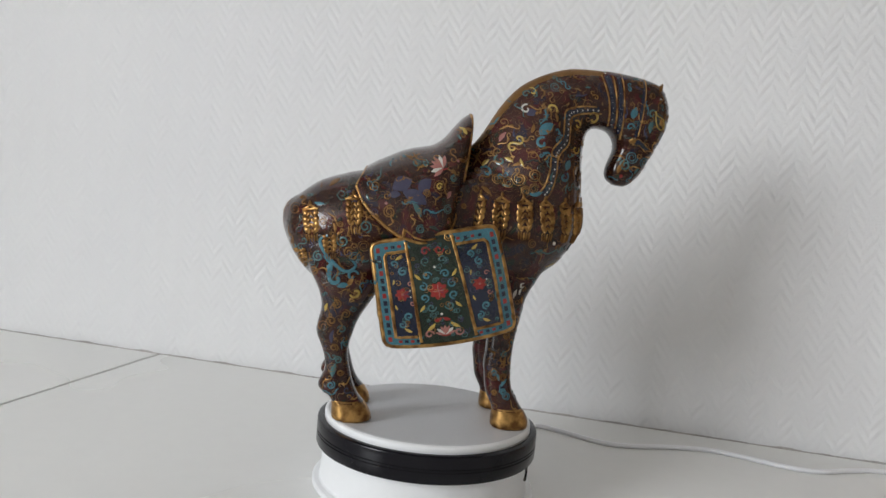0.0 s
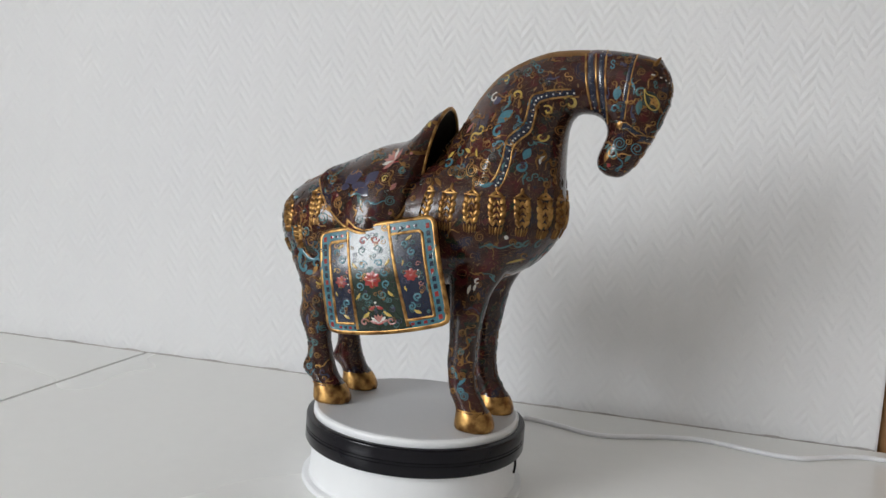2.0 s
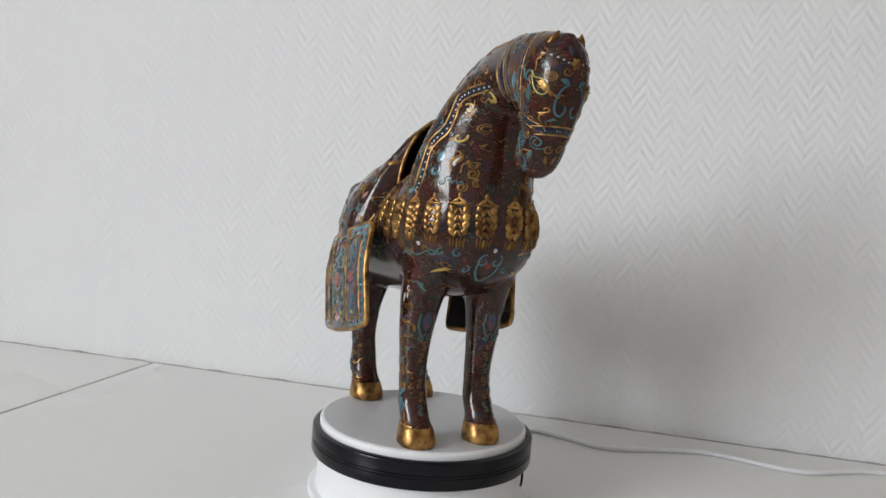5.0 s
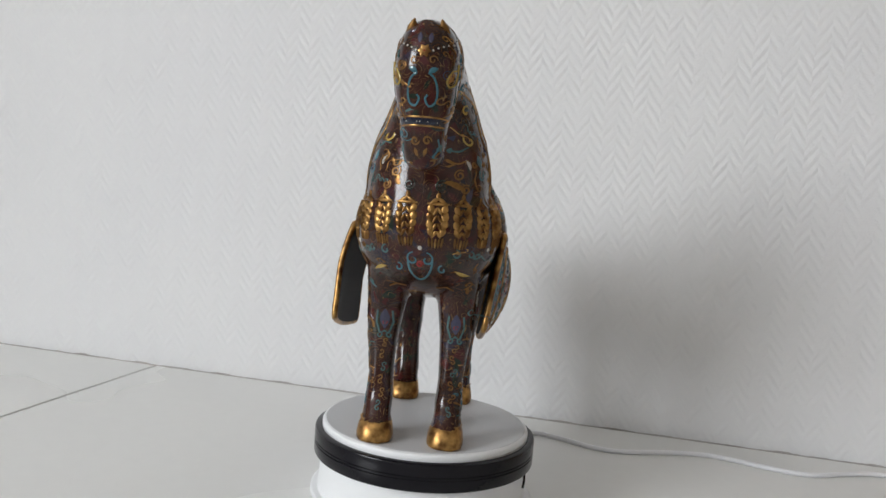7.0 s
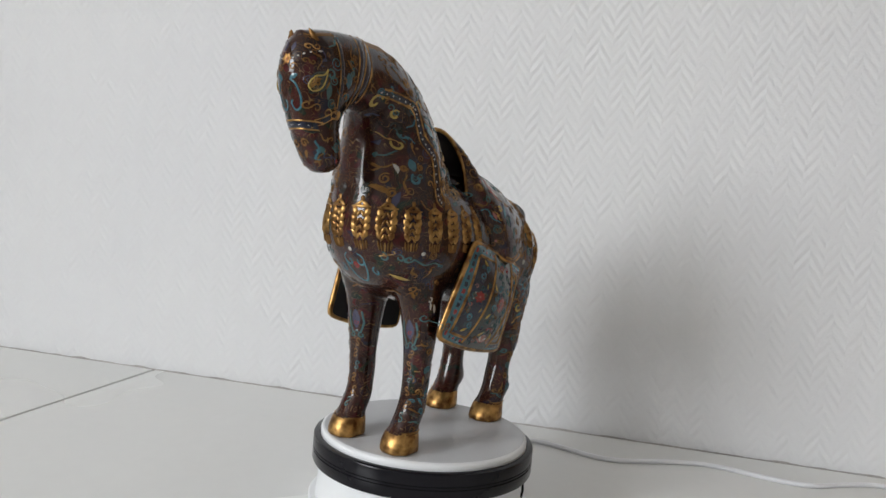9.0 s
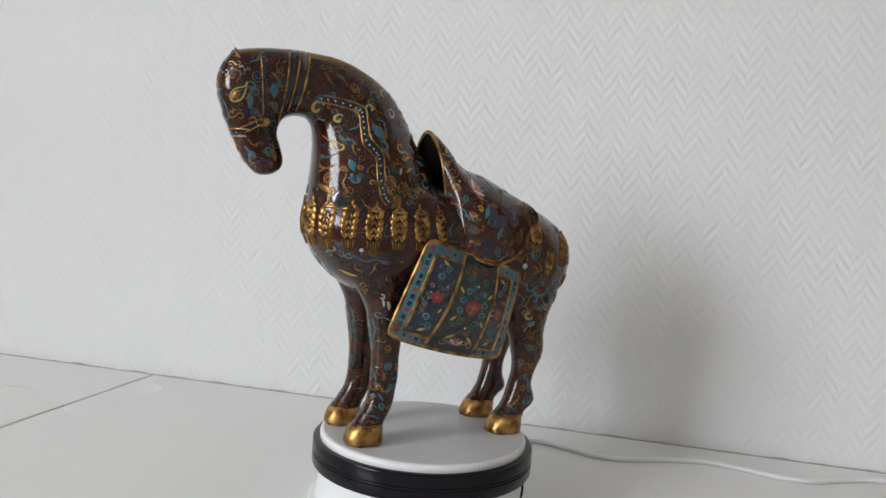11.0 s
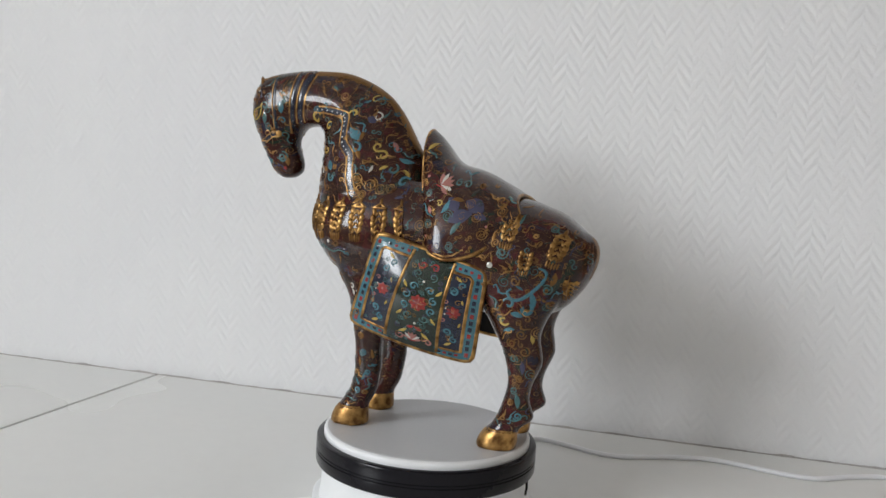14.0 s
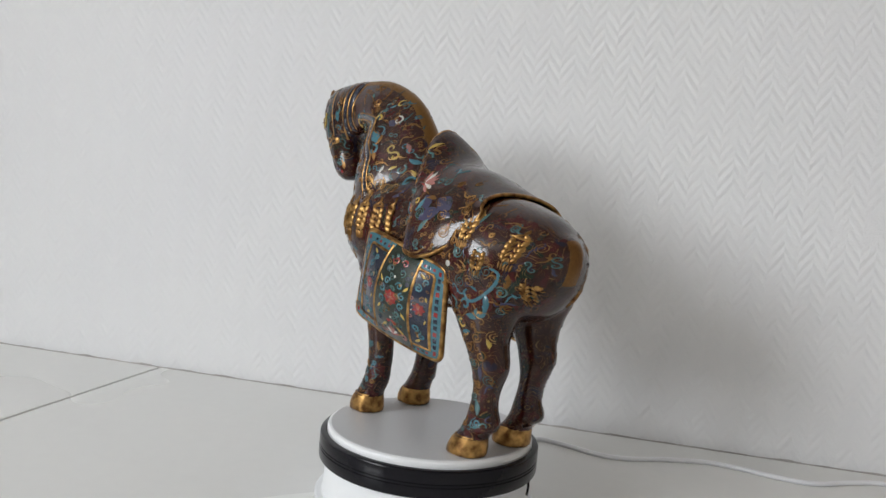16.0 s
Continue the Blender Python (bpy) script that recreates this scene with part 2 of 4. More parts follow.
def table():
    t = new("table")
    tagged(t, "white lacquered table with jointed top, against the wall", "table")
    top, th, back, front = TABLE_Z, 0.028, WALL_Y - 0.0050, -0.50
    joint = -0.4712
    part("tabletop", boxes(((joint + 0.0020, front, top - th), (0.86, back, top), 0.0012)), LACQUER, t)
    part("leaf", boxes(((-1.05, front, top - th), (joint - 0.0020, back, top), 0.0012)), LACQUER, t)
    part("joint_strip", boxes(((joint - 0.004, front + 0.002, top - th + 0.001), (joint + 0.004, back - 0.001, top - 0.006))), EDGE_DARK, t, "dark strip in the joint")
    for x in (-1.0, 0.75):
        for y in (front + 0.05, back - 0.11):
            part("leg", boxes(((x, y, FLOOR_Z), (x + 0.06, y + 0.06, top - th), 0.004)), LACQUER, t)
    part("apron", boxes(((-0.96, front + 0.06, top - th - 0.07), (0.78, front + 0.08, top - th), 0.002)), LACQUER, t)


def turntable():
    t = new("turntable")
    tagged(t, "round white turntable with a black grooved band, on the table", "turntable")
    b = TABLE_Z
    part("base", lathe([(0, b), (0.1000, b), (0.1012, b + 0.001), (0.1012, b + 0.0035), (0.1, b + 0.0045), (0.0955, b + 0.0048), (0.0945, b + 0.006), (0.0935, -0.031), (0.0925, -0.030), (0, -0.030)]), PLASTIC, t, "white plastic base with a thin flange", True)
    part("band", lathe([(0, -0.030), (0.0978, -0.030), (0.0994, -0.0293), (0.1, -0.0280), (0.1, -0.0201), (0.0990, -0.0199), (0.0990, -0.0192), (0.1, -0.0190), (0.1, -0.0175), (0.0992, -0.0173), (0.0992, -0.0168), (0.1, -0.0166),
                        (0.1, -0.0085), (0.0995, -0.0072), (0.0984, -0.0066), (0.0945, -0.0064), (0.0942, -0.0085), (0, -0.0085)], 160), RUBBER, t, "black band with fine grooves round it", True)
    tag = bmesh.new()
    tube(tag, [(0.0958, -0.020, -0.029), (0.0962, -0.020, -0.036), (0.0955, -0.021, -0.042)], 0.0011, 8)
    part("cable_end", tag, RUBBER, t, "short black end hanging below the band", True)
    disc = part("disc", lathe([(0, -0.0083), (0.0932, -0.0083), (0.0938, -0.0070), (0.0938, -0.0028), (0.0933, -0.0014), (0.0922, -0.0006), (0.0912, -0.0004), (0, -0.0004)], 160), PLASTIC, t, "white rotating disc with a rounded rim", True)
    # matte top, coloured greyer than the rim because low light favours the rim
    part("mat", lathe([(0, -0.0003), (0.0909, -0.0003), (0.0906, 0.0), (0, 0.0)], 128), DISC, disc, "matte grey-white top of the disc, darkened as the low light misses it", True)
    return disc


def cable():
    way = [(0.055, 0.075), (0.062, 0.1335), (0.07, 0.1885), (0.0845, 0.2120), (0.1205, 0.2028), (0.1530, 0.1890), (0.1845, 0.1890), (0.2285, 0.2072), (0.2515, 0.2150), (0.2790, 0.2211), (0.3085, 0.2168), (0.3366, 0.2086), (0.3642, 0.2027), (0.3905, 0.2056), (0.4270, 0.2260), (0.4655, 0.2405), (0.53, 0.2335), (0.62, 0.1935), (0.75, 0.1535), (0.85, 0.1335)]
    pts = [(x, y, TABLE_Z + 0.0026) for x, y in catmull(way, 6)]
    ob = mesh_object("power_cable", tube(bmesh.new(), pts, 0.0026, 10), CORD, None, True)
    tagged(ob, "thin white power cable lying in curves on the table", "cable")


# ---- horse ----
MID = -0.0055   # the middle plane of the horse, beside the disc's axis
NOD = 0.0020   # the head's turn to one side


class Pile:
    """Collects faces with materials for one mesh."""

    def __init__(self):
        self.v, self.f, self.m = [], [], []

    def add(self, verts, faces, mat):
        k = len(self.v)
        self.v += [tuple(p) for p in verts]
        self.f += [tuple(i + k for i in f) for f in faces]
        self.m += mat if isinstance(mat, list) else [mat] * len(faces)


def loft(bm, rows, n=28, power=2.0, sub=4, pinch=0.0, lean=1.0):
    """A closed skin through rows of (centre xyz, half axis in the middle plane x z, half width in y)."""
    rings = []
    for cx, cy, cz, ax, az, w in catmull(rows, sub):
        ring = []
        for k in range(n):
            a = 2 * math.pi * k / n
            c, s = math.cos(a), math.sin(a)
            c, s = math.copysign(abs(c) ** (2 / power), c), math.copysign(abs(s) ** (2 / power), s)
            ring.append(bm.verts.new((cx + ax * c, cy + w * s * (lean if s > 0 else 1.0) * (1 - pinch * (1.0 if s > 0 else 1.35) * max(0.0, -c)), cz + az * c)))
        rings.append(ring)
    for r, q in zip(rings, rings[1:]):
        for k in range(n):
            bm.faces.new((r[k], r[(k + 1) % n], q[(k + 1) % n], q[k]))
    bm.faces.new(rings[0][::-1])
    bm.faces.new(rings[-1])


def chord(a, b, w, y=MID):
    """A loft row from two opposite points of the outline (millimetres) and the half width."""
    return ((a[0] + b[0]) / 2000, y, (a[1] + b[1]) / 2000, (b[0] - a[0]) / 2000, (b[1] - a[1]) / 2000, w / 1000)


def body_mesh():
    bm = bmesh.new()
    # trunk: x, belly, back, half width
    trunk = [(-142, 163, 174, 6), (-138, 152, 184, 19), (-130, 138, 191, 33), (-115, 122, 203, 46), (-95, 114, 211, 56), (-75, 112, 216, 60.5), (-40, 113, 219, 60),
             (0, 115, 224, 58), (30, 118, 232, 58), (58, 123, 232, 58.5), (78, 131, 226, 55.5), (95, 142, 220, 48), (108, 156, 212, 35.5), (116.5, 170, 204, 22.5), (120.5, 181, 196, 9)]
    loft(bm, [chord((x, a), (x, b), w) for x, a, b, w in trunk], 36, 2.15)
    # neck: crest point, throat point, half width
    neck = [((-8, 200), (112, 160), 42), ((-3, 214), (119, 174), 48.5), ((2, 225), (121, 188), 51.5), ((11, 239), (119, 208), 51.5), ((23, 253), (117.5, 226), 48), ((32, 268.5), (117, 241), 43), ((41, 283.5), (117.5, 253), 37), ((55, 300), (119.5, 263), 31),
            ((74, 312), (124, 269), 27.5), ((95, 320), (132, 270), 25), ((113, 322.5), (138, 269), 23.5), ((130, 323), (143, 267), 22.5)]
    loft(bm, [chord(a, b, w, MID + NOD * (i / 11) ** 1.5) for i, (a, b, w) in enumerate(neck)], 32, 2.1, 4, 0.36, 0.93)
    head = [((138, 270), (132, 323), 21), ((145, 265), (148, 322), 22.3), ((147, 261), (168, 319.5), 22.5), ((148, 258), (186, 314), 22.3), ((148, 256), (195, 299), 21.2), ((148, 253), (196, 282), 20),
            ((147, 250), (190.5, 265), 17.8), ((145, 245), (184, 250.5), 15.8), ((142, 236), (176, 236), 14.8), ((143, 227.5), (169, 226.5), 12.5), ((150, 222), (161, 220.5), 6)]
    loft(bm, [chord(a, b, w, MID + NOD) for a, b, w in head], 32, 2.15)
    # legs: height, back, front, half width, distance from the middle
    hind = [(150, -120, -30, 26, 26), (132, -117, -43, 25, 29), (115, -108, -57, 22, 31), (100, -103.5, -66, 18.5, 31.5), (88, -105.5, -72, 16, 31), (77, -106.5, -75, 14.5, 30.5), (67, -102.5, -77.5, 12.8, 30),
            (55, -98, -77.5, 11.8, 29.5), (43, -97, -74.5, 12, 29), (33, -101, -71.5, 12.6, 29), (27, -101, -69, 13, 29), (21, -93, -65.5, 12.8, 29), (16.5, -89, -61.5, 13.4, 29),
            (15, -88.5, -59.5, 14.4, 29), (6, -88.5, -54, 15.8, 29), (0.0, -88, -53, 16.4, 29)]
    fore = [(165, 30, 98, 22, 26), (140, 33, 84, 19.5, 27.5), (120, 36, 72.5, 16.8, 29.3), (105, 38, 68.5, 15.2, 30), (90, 39, 66, 13.6, 30.5), (72, 40, 64.2, 11.8, 30), (57, 39.3, 64.3, 10.8, 29.5), (46, 41, 64.8, 10.8, 29.3),
            (34, 43, 67.5, 11.8, 29.3), (26, 46, 72.5, 11.8, 29.3), (19, 50, 76.5, 11.8, 29.3), (16.5, 51, 79, 13, 29.3), (15, 51, 80.5, 14, 29.3), (7, 50.5, 84.3, 15.3, 29.3), (0.0, 50, 85, 15.8, 29.3)]
    for rows, inset in ((hind, {-1: 3.9, 1: 0.1}), (fore, {-1: -2.1, 1: 1.8})):
        for s in (-1, 1):
            loft(bm, [((a + b) / 2000, MID + s * (d - inset[s] * min(1, max(0, (150 - z) / 75))) / 1000, z / 1000, (b - a) / 2000, 0, w / 1000) for z, a, b, w, d in rows], 24, 2.2)
    # pad under the saddle
    loft(bm, [chord((x, 196), (x, z), w) for x, z, w in ((-62, 219, 20), (-50, 228, 30), (-30, 233, 34), (-12, 233, 30), (-6, 231, 20))], 24)
    # ears and forelock
    loft(bm, [(0.176, MID + NOD, 0.307, 0.006, 0.002, 0.008), (0.185, MID + NOD, 0.315, 0.003, 0.001, 0.005)], 12)
    # bobbed tail
    loft(bm, [(-0.128, MID, 0.191, 0.006, 0.002, 0.007), (-0.1345, MID, 0.184, 0.0065, 0.002, 0.0125), (-0.1375, MID, 0.171, 0.006, 0.0, 0.0145), (-0.1350, MID, 0.157, 0.0055, 0.0, 0.012), (-0.130, MID, 0.147, 0.004, 0.0, 0.005)], 18)
    bmesh.ops.recalc_face_normals(bm, faces=bm.faces)
    me = bpy.data.meshes.new("form")
    bm.to_mesh(me)
    bm.free()
    ob = new("form", me)
    r = ob.modifiers.new("skin", "REMESH")
    r.mode, r.voxel_size = "VOXEL", 0.0019
    s = ob.modifiers.new("smooth", "SMOOTH")
    s.factor, s.iterations = 0.5, 15
    done = bpy.data.meshes.new_from_object(ob.evaluated_get(bpy.context.evaluated_depsgraph_get()))
    bpy.data.objects.remove(ob)
    v = [tuple(p.co) for p in done.vertices]
    f = [tuple(p.vertices) for p in done.polygons]
    bpy.data.meshes.remove(done)
    return v, f


# corners of the hanging flaps in x z: rear top, front top, front bottom, rear bottom
FLAPS = {-1: ((-0.0675, 0.1570), (0.0305, 0.1790), (0.0533, 0.0987), (-0.0497, 0.0777)), 1: ((-0.0605, 0.1535), (0.0328, 0.1787), (0.0600, 0.1003), (-0.0495, 0.0752))}
FLAP_W, FLAP_H = 0.092, 0.085


def flap_point(s, a, b, off=0.0):
    c = FLAPS[s]
    x = (c[0][0] * (1 - a) + c[1][0] * a) * (1 - b) + (c[3][0] * (1 - a) + c[2][0] * a) * b
    z = (c[0][1] * (1 - a) + c[1][1] * a) * (1 - b) + (c[3][1] * (1 - a) + c[2][1] * a) * b - 0.004 * 4 * (a - a * a) * b
    e = (2 * a - 1) ** 2
    if s < 0:
        y = 0.0870 - 0.0040 * e - 0.0080 * max(0, 1 - 2 * b) ** 1.5
    else:
        y = (0.054 + 0.0065 * a) * (1 - b) + (0.043 + 0.006 * a) * b + 0.014 * 16 * max(0, a - a * a) * max(0, b - b * b)
    return Vector((x, s * (y + off), z))


def flap_edge(t):
    """The rounded outline of a flap as a, b for t from 0 to 1."""
    a = 2 * math.pi * t
    c, q = math.cos(a), math.sin(a)
    p = 20.0
    r = (abs(c) ** p + abs(q) ** p) ** (-1 / p)
    return 0.5 + 0.5 * r * c, 0.5 + 0.5 * r * q


def divider(b, k):
    return (0.265 + 0.01 * b) if k == 0 else (0.635 + 0.065 * b)


def flap_colour(a, b):
    d0, d1 = divider(b, 0), divider(b, 1)
    if d0 < a < d1:
        return GREEN
    if a <= d0:
        return NAVY if a > 0.082 and 0.105 < b < 0.915 else TURQ
    return NAVY if a < 0.915 and 0.105 < b < 0.915 else TURQ


def add_flap(pile, s):
    n, m, th = 56, 30, 0.0045
    front, back = [], []
    for i in range(n):
        ea, eb = flap_edge(i / n)
        for j in range(m + 1):
            k = j / m
            a, b = 0.5 + (ea - 0.5) * k, 0.5 + (eb - 0.5) * k
            front.append(flap_point(s, a, b))
            back.append(flap_point(s, a, b, -th))
    faces, mats = [], []
    for i in range(n):
        for j in range(m):
            q = (i * (m + 1) + j, ((i + 1) % n) * (m + 1) + j, ((i + 1) % n) * (m + 1) + j + 1, i * (m + 1) + j + 1)
            faces.append(q if s < 0 else q[::-1])
            ea, eb = flap_edge((i + 0.5) / n)
            k = (j + 0.5) / m
            mats.append(flap_colour(0.5 + (ea - 0.5) * k, 0.5 + (eb - 0.5) * k))
    pile.add(front, faces, mats)
    pile.add(back, [f[::-1] for f in faces], DARK)
    rim = [(flap_point(s, *flap_edge(i / 120), -th / 2)) for i in range(121)]
    add_tube(pile, rim, 0.0026, GILT, Vector((0, 1, 0)))


def add_tube(pile, pts, r, mat, up, n=8):
    verts, faces = [], []
    for i, p in enumerate(pts):
        d = (pts[min(i + 1, len(pts) - 1)] - pts[max(i - 1, 0)]).normalized()
        a = d.cross(up).normalized()
        b = d.cross(a)
        verts += [p + r * (math.cos(2 * math.pi * k / n) * a + math.sin(2 * math.pi * k / n) * b) for k in range(n)]
    for i in range(len(pts) - 1):
        for k in range(n):
            faces.append((i * n + k, i * n + (k + 1) % n, (i + 1) * n + (k + 1) % n, (i + 1) * n + k))
    pile.add(verts, faces, mat)


# saddle, from the cantle to the pommel: x on the ridge, ridge height, x of the skirt's hem, hem height, half width at the hem
SADDLE = [(-74, 219.5, -82, 203, 57), (-66, 224.5, -76, 191, 62), (-57, 229, -64, 178.5, 69), (-46, 234.5, -49, 168, 76), (-36, 238, -36, 163.5, 79.5), (-27, 240, -26, 162.5, 80.5),
          (-18, 242.5, -16, 165, 79), (-9, 249, -8, 170, 75), (-1, 259, -2, 180, 69), (6, 267, 1, 194, 61), (13, 272, 6, 213, 49)]


def saddle_grid(n=29, off=0.0):
    rows = catmull([[c / 1000 for c in r] for r in SADDLE], 4)
    grid = []
    for k, (xt, zt, xb, zb, w) in enumerate(rows):
        line = []
        peak = max(0.0, (k / (len(rows) - 1) - 0.62) / 0.38)
        for i in range(n):
            s = 2 * i / (n - 1) - 1
            q = abs(s)
            side = math.sin(q * math.pi / 2) ** (0.95 - 0.1 * peak)
            drop = (1 - math.cos(q * math.pi / 2)) * 0.55 + 0.45 * q ** (1.8 - 0.5 * peak)
            y = math.copysign(((0.93 if s < 0 else 0.84) * (1 - 0.13 * peak) * w + off) * side, s)
            line.append(Vector((xt + (xb - xt) * drop, MID + y, zt + off + (zb - zt) * drop)))
        grid.append(line)
    return grid


def add_saddle(pile):
    top, low = saddle_grid(), saddle_grid(off=-0.003)
    n, m = len(top), len(top[0])
    faces = [(i * m + j, (i + 1) * m + j, (i + 1) * m + j + 1, i * m + j + 1) for i in range(n - 1) for j in range(m - 1)]
    pile.add([p for r in top for p in r], faces, BROWN)
    pile.add([p for r in low for p in r], [f[::-1] for f in faces], DARK)
    loop = [top[i][0] for i in range(n)] + top[-1][1:] + [top[i][-1] for i in range(n - 2, -1, -1)] + top[0][-2::-1]
    loop2 = [low[i][0] for i in range(n)] + low[-1][1:] + [low[i][-1] for i in range(n - 2, -1, -1)] + low[0][-2::-1]
    edge = [(p + q) / 2 for p, q in zip(loop, loop2)]
    add_tube(pile, edge + edge[:1], 0.0017, GILT, Vector((0.1, 0.02, 1)))


def add_ear(pile, s):
    """A small upright leaf-shaped ear."""
    verts, faces, n = [], [], 10
    rings = ((0.0, 0.0036, 0.0026), (0.25, 0.0044, 0.0030), (0.5, 0.0042, 0.0026), (0.75, 0.0029, 0.0018), (0.92, 0.0013, 0.0010), (1.0, 0.0003, 0.0003))
    for t, w, d in rings:
        c = Vector((0.1775 + 0.0080 * t, MID + NOD + s * (0.0088 + 0.0018 * math.sin(math.pi * t)), 0.3005 + 0.0152 * t))
        verts += [c + Vector((d * math.cos(2 * math.pi * k / n), w * math.sin(2 * math.pi * k / n), -0.3 * d * math.cos(2 * math.pi * k / n))) for k in range(n)]
    for i in range(len(rings) - 1):
        faces += [(i * n + k, i * n + (k + 1) % n, (i + 1) * n + (k + 1) % n, (i + 1) * n + k) for k in range(n)]
    pile.add(verts, faces, OCHRE)


# ---- ornament ----
def spiral(x, y, r, turns=1.3, start=0.0, hand=1):
    """A curl that winds in from its outer end."""
    k = int(12 * turns) + 4
    return [(x + r * (1 - 0.78 * i / k) * math.cos(start + hand * 2 * math.pi * turns * i / k), y + r * (1 - 0.78 * i / k) * math.sin(start + hand * 2 * math.pi * turns * i / k)) for i in range(k + 1)]


def ess(x, y, r, start=0.0, hand=1):
    """Two curls joined in an S."""
    c, s = math.cos(start), math.sin(start)
    a = spiral(x - r * c, y - r * s, r, 0.95, start, hand)
    b = spiral(x + r * c, y + r * s, r, 0.95, start + math.pi, hand)
    return a[::-1] + b[1:]


def tapered(n, w, tail=0.25):
    return [w * (tail + (1 - tail) * math.sin(math.pi * (0.12 + 0.8 * i / max(n - 1, 1)))) for i in range(n)]


def horse_statue():
    base_v, base_f = body_mesh()
    pile = Pile()
    mats = []
    for f in base_f:
        c = [sum(base_v[i][k] for i in f) / len(f) for k in range(3)]
        p, q, r = (Vector(base_v[i]) for i in f[:3])
        up = (q - p).cross(r - p).normalized().dot(Vector((-0.75, 0, 0.66)))
        on_top = c[2] > 0.243 and c[0] < 0.129 and up > 0.3 and abs(c[1] - MID - NOD * min(1, max(0, c[0] / 0.13)) ** 1.3) < 0.0105
        tail = c[0] < -0.1368 and abs(c[1] - MID) < 0.0080 and c[2] > 0.150
        mats.append(GILT if c[2] < 0.0163 else OCHRE if on_top or tail else BROWN)
    pile.add(base_v, base_f, mats)
    for s in (-1, 1):
        add_flap(pile, s)
        add_ear(pile, s)
    add_saddle(pile)
    from_pile = BVHTree.FromPolygons([Vector(p) for p in pile.v], pile.f)
    bare = BVHTree.FromPolygons([Vector(p) for p in base_v], base_f)

    def side(s, tree=from_pile):
        def put(x, z, off):
            hit, nor, _, _ = tree.ray_cast(Vector((x, MID + s * 0.3, z)), Vector((0, -s, 0)))
            return None if hit is None or (hit.y - MID) * s < 0.002 or abs(nor.y) < 0.28 else hit + nor * off * (1 if nor.y * s > 0 else -1)
        return put

    def front(y, z, off):
        hit, nor, _, _ = bare.ray_cast(Vector((0.4, MID + y + NOD * min(max((z - 0.20) / 0.03, 0), 1), z)), Vector((-1, 0, 0)))
        return None if hit is None or (z > 0.228 and hit.x < 0.14) else hit + nor * off

    def on_flap(s):
        def put(a, b, off):
            return flap_point(s, a / FLAP_W, b / FLAP_H, off)
        return put

    def ribbon(put, pts, width, mat, high=0.0005):
        """A low rounded ridge along pts on a surface; width may change along it."""
        n = len(pts)
        w = width if isinstance(width, list) else [width] * n
        verts, faces, last = [], [], None
        for i, (x, y) in enumerate(pts):
            ax, ay = pts[max(i - 1, 0)]
            bx, by = pts[min(i + 1, n - 1)]
            d = math.hypot(bx - ax, by - ay) or 1e-9
            nx, ny = -(by - ay) / d * w[i] / 2, (bx - ax) / d * w[i] / 2
            trio = [put(x + nx, y + ny, 0.00012), put(x, y, high), put(x - nx, y - ny, 0.00012)]
            if None in trio or (trio[0] - trio[2]).length > 3 * w[i] + 0.002 or (last and (trio[1] - last[1]).length > 0.012):
                last = None
                continue
            k = len(verts)
            verts += trio
            if last:
                faces += [(k - 3, k - 2, k + 1, k), (k - 2, k - 1, k + 2, k + 1)]
            last = trio
        if faces:
            pile.add(verts, faces, mat)

    def dot(put, x, y, r, mat, high=0.0006):
        rim = [put(x + r * math.cos(k * math.pi / 4), y + r * math.sin(k * math.pi / 4), 0.0001) for k in range(8)]
        c = put(x, y, high)
        if c is not None and None not in rim and max((p - c).length for p in rim) < 3 * r + 0.001:
            pile.add(rim + [c], [(k, (k + 1) % 8, 8) for k in range(8)], mat)

    def curl(put, x, y, r, mat, turns=1.2, start=0.0, hand=1, w=0.0011):
        w *= 1.25 if w > 0.00095 else 1.0
        p = spiral(x, y, r, turns, start, hand)
        ribbon(put, p, tapered(len(p), w, 0.5), mat)

    def leaf(put, x, y, long, ang, mat, fat=0.35, bend=0.25):
        c, q = math.cos(ang), math.sin(ang)
        p = []
        for i in range(8):
            t = i / 7 - 0.5
            u, v = t * long, bend * long * (0.25 - t * t)
            p.append((x + u * c - v * q, y + u * q + v * c))
        ribbon(put, p, [max(0.0002, 1.15 * fat * long * math.sin(math.pi * (0.04 + 0.92 * i / 7))) for i in range(8)], mat)

    def flower(put, x, y, r, petals, mat, heart, turn=0.0, heart_r=0.3):
        for k in range(petals):
            a = turn + 2 * math.pi * k / petals
            leaf(put, x + 0.55 * r * math.cos(a), y + 0.55 * r * math.sin(a), 0.95 * r, a, mat, 0.62, 0.0)
        dot(put, x, y, heart_r * r, heart)

    def lotus(put, x, y, r, up=1, turn=0.0):
        for k, m in zip(range(-3, 4), (PINK, WHITE, PINK, PINK, PINK, WHITE, PINK)):
            a = turn + math.pi / 2 * up + k * 0.42
            leaf(put, x + 0.5 * r * math.cos(a), y + 0.5 * r * math.sin(a), r, a, m, 0.32, 0.0)
        ribbon(put, [(x - 0.4 * r, y), (x, y - 0.12 * r * up), (x + 0.4 * r, y)], 0.0012, RED)

    def tassel(put, x, z, w, h, tilt=0.0, cap=True):
        """A raised gilt ear: plump grains in two columns, a braid between them, a bar above and a fringe below."""
        c, q = math.cos(tilt), math.sin(tilt)

        def grain(u, v, long, ang, fat, high, mat=GILT):
            gx, gz = x + u * c - v * q, z + u * q + v * c
            ca, sa = math.cos(ang + tilt), math.sin(ang + tilt)
            p = [(gx + (i / 6 - 0.5) * long * ca, gz + (i / 6 - 0.5) * long * sa) for i in range(7)]
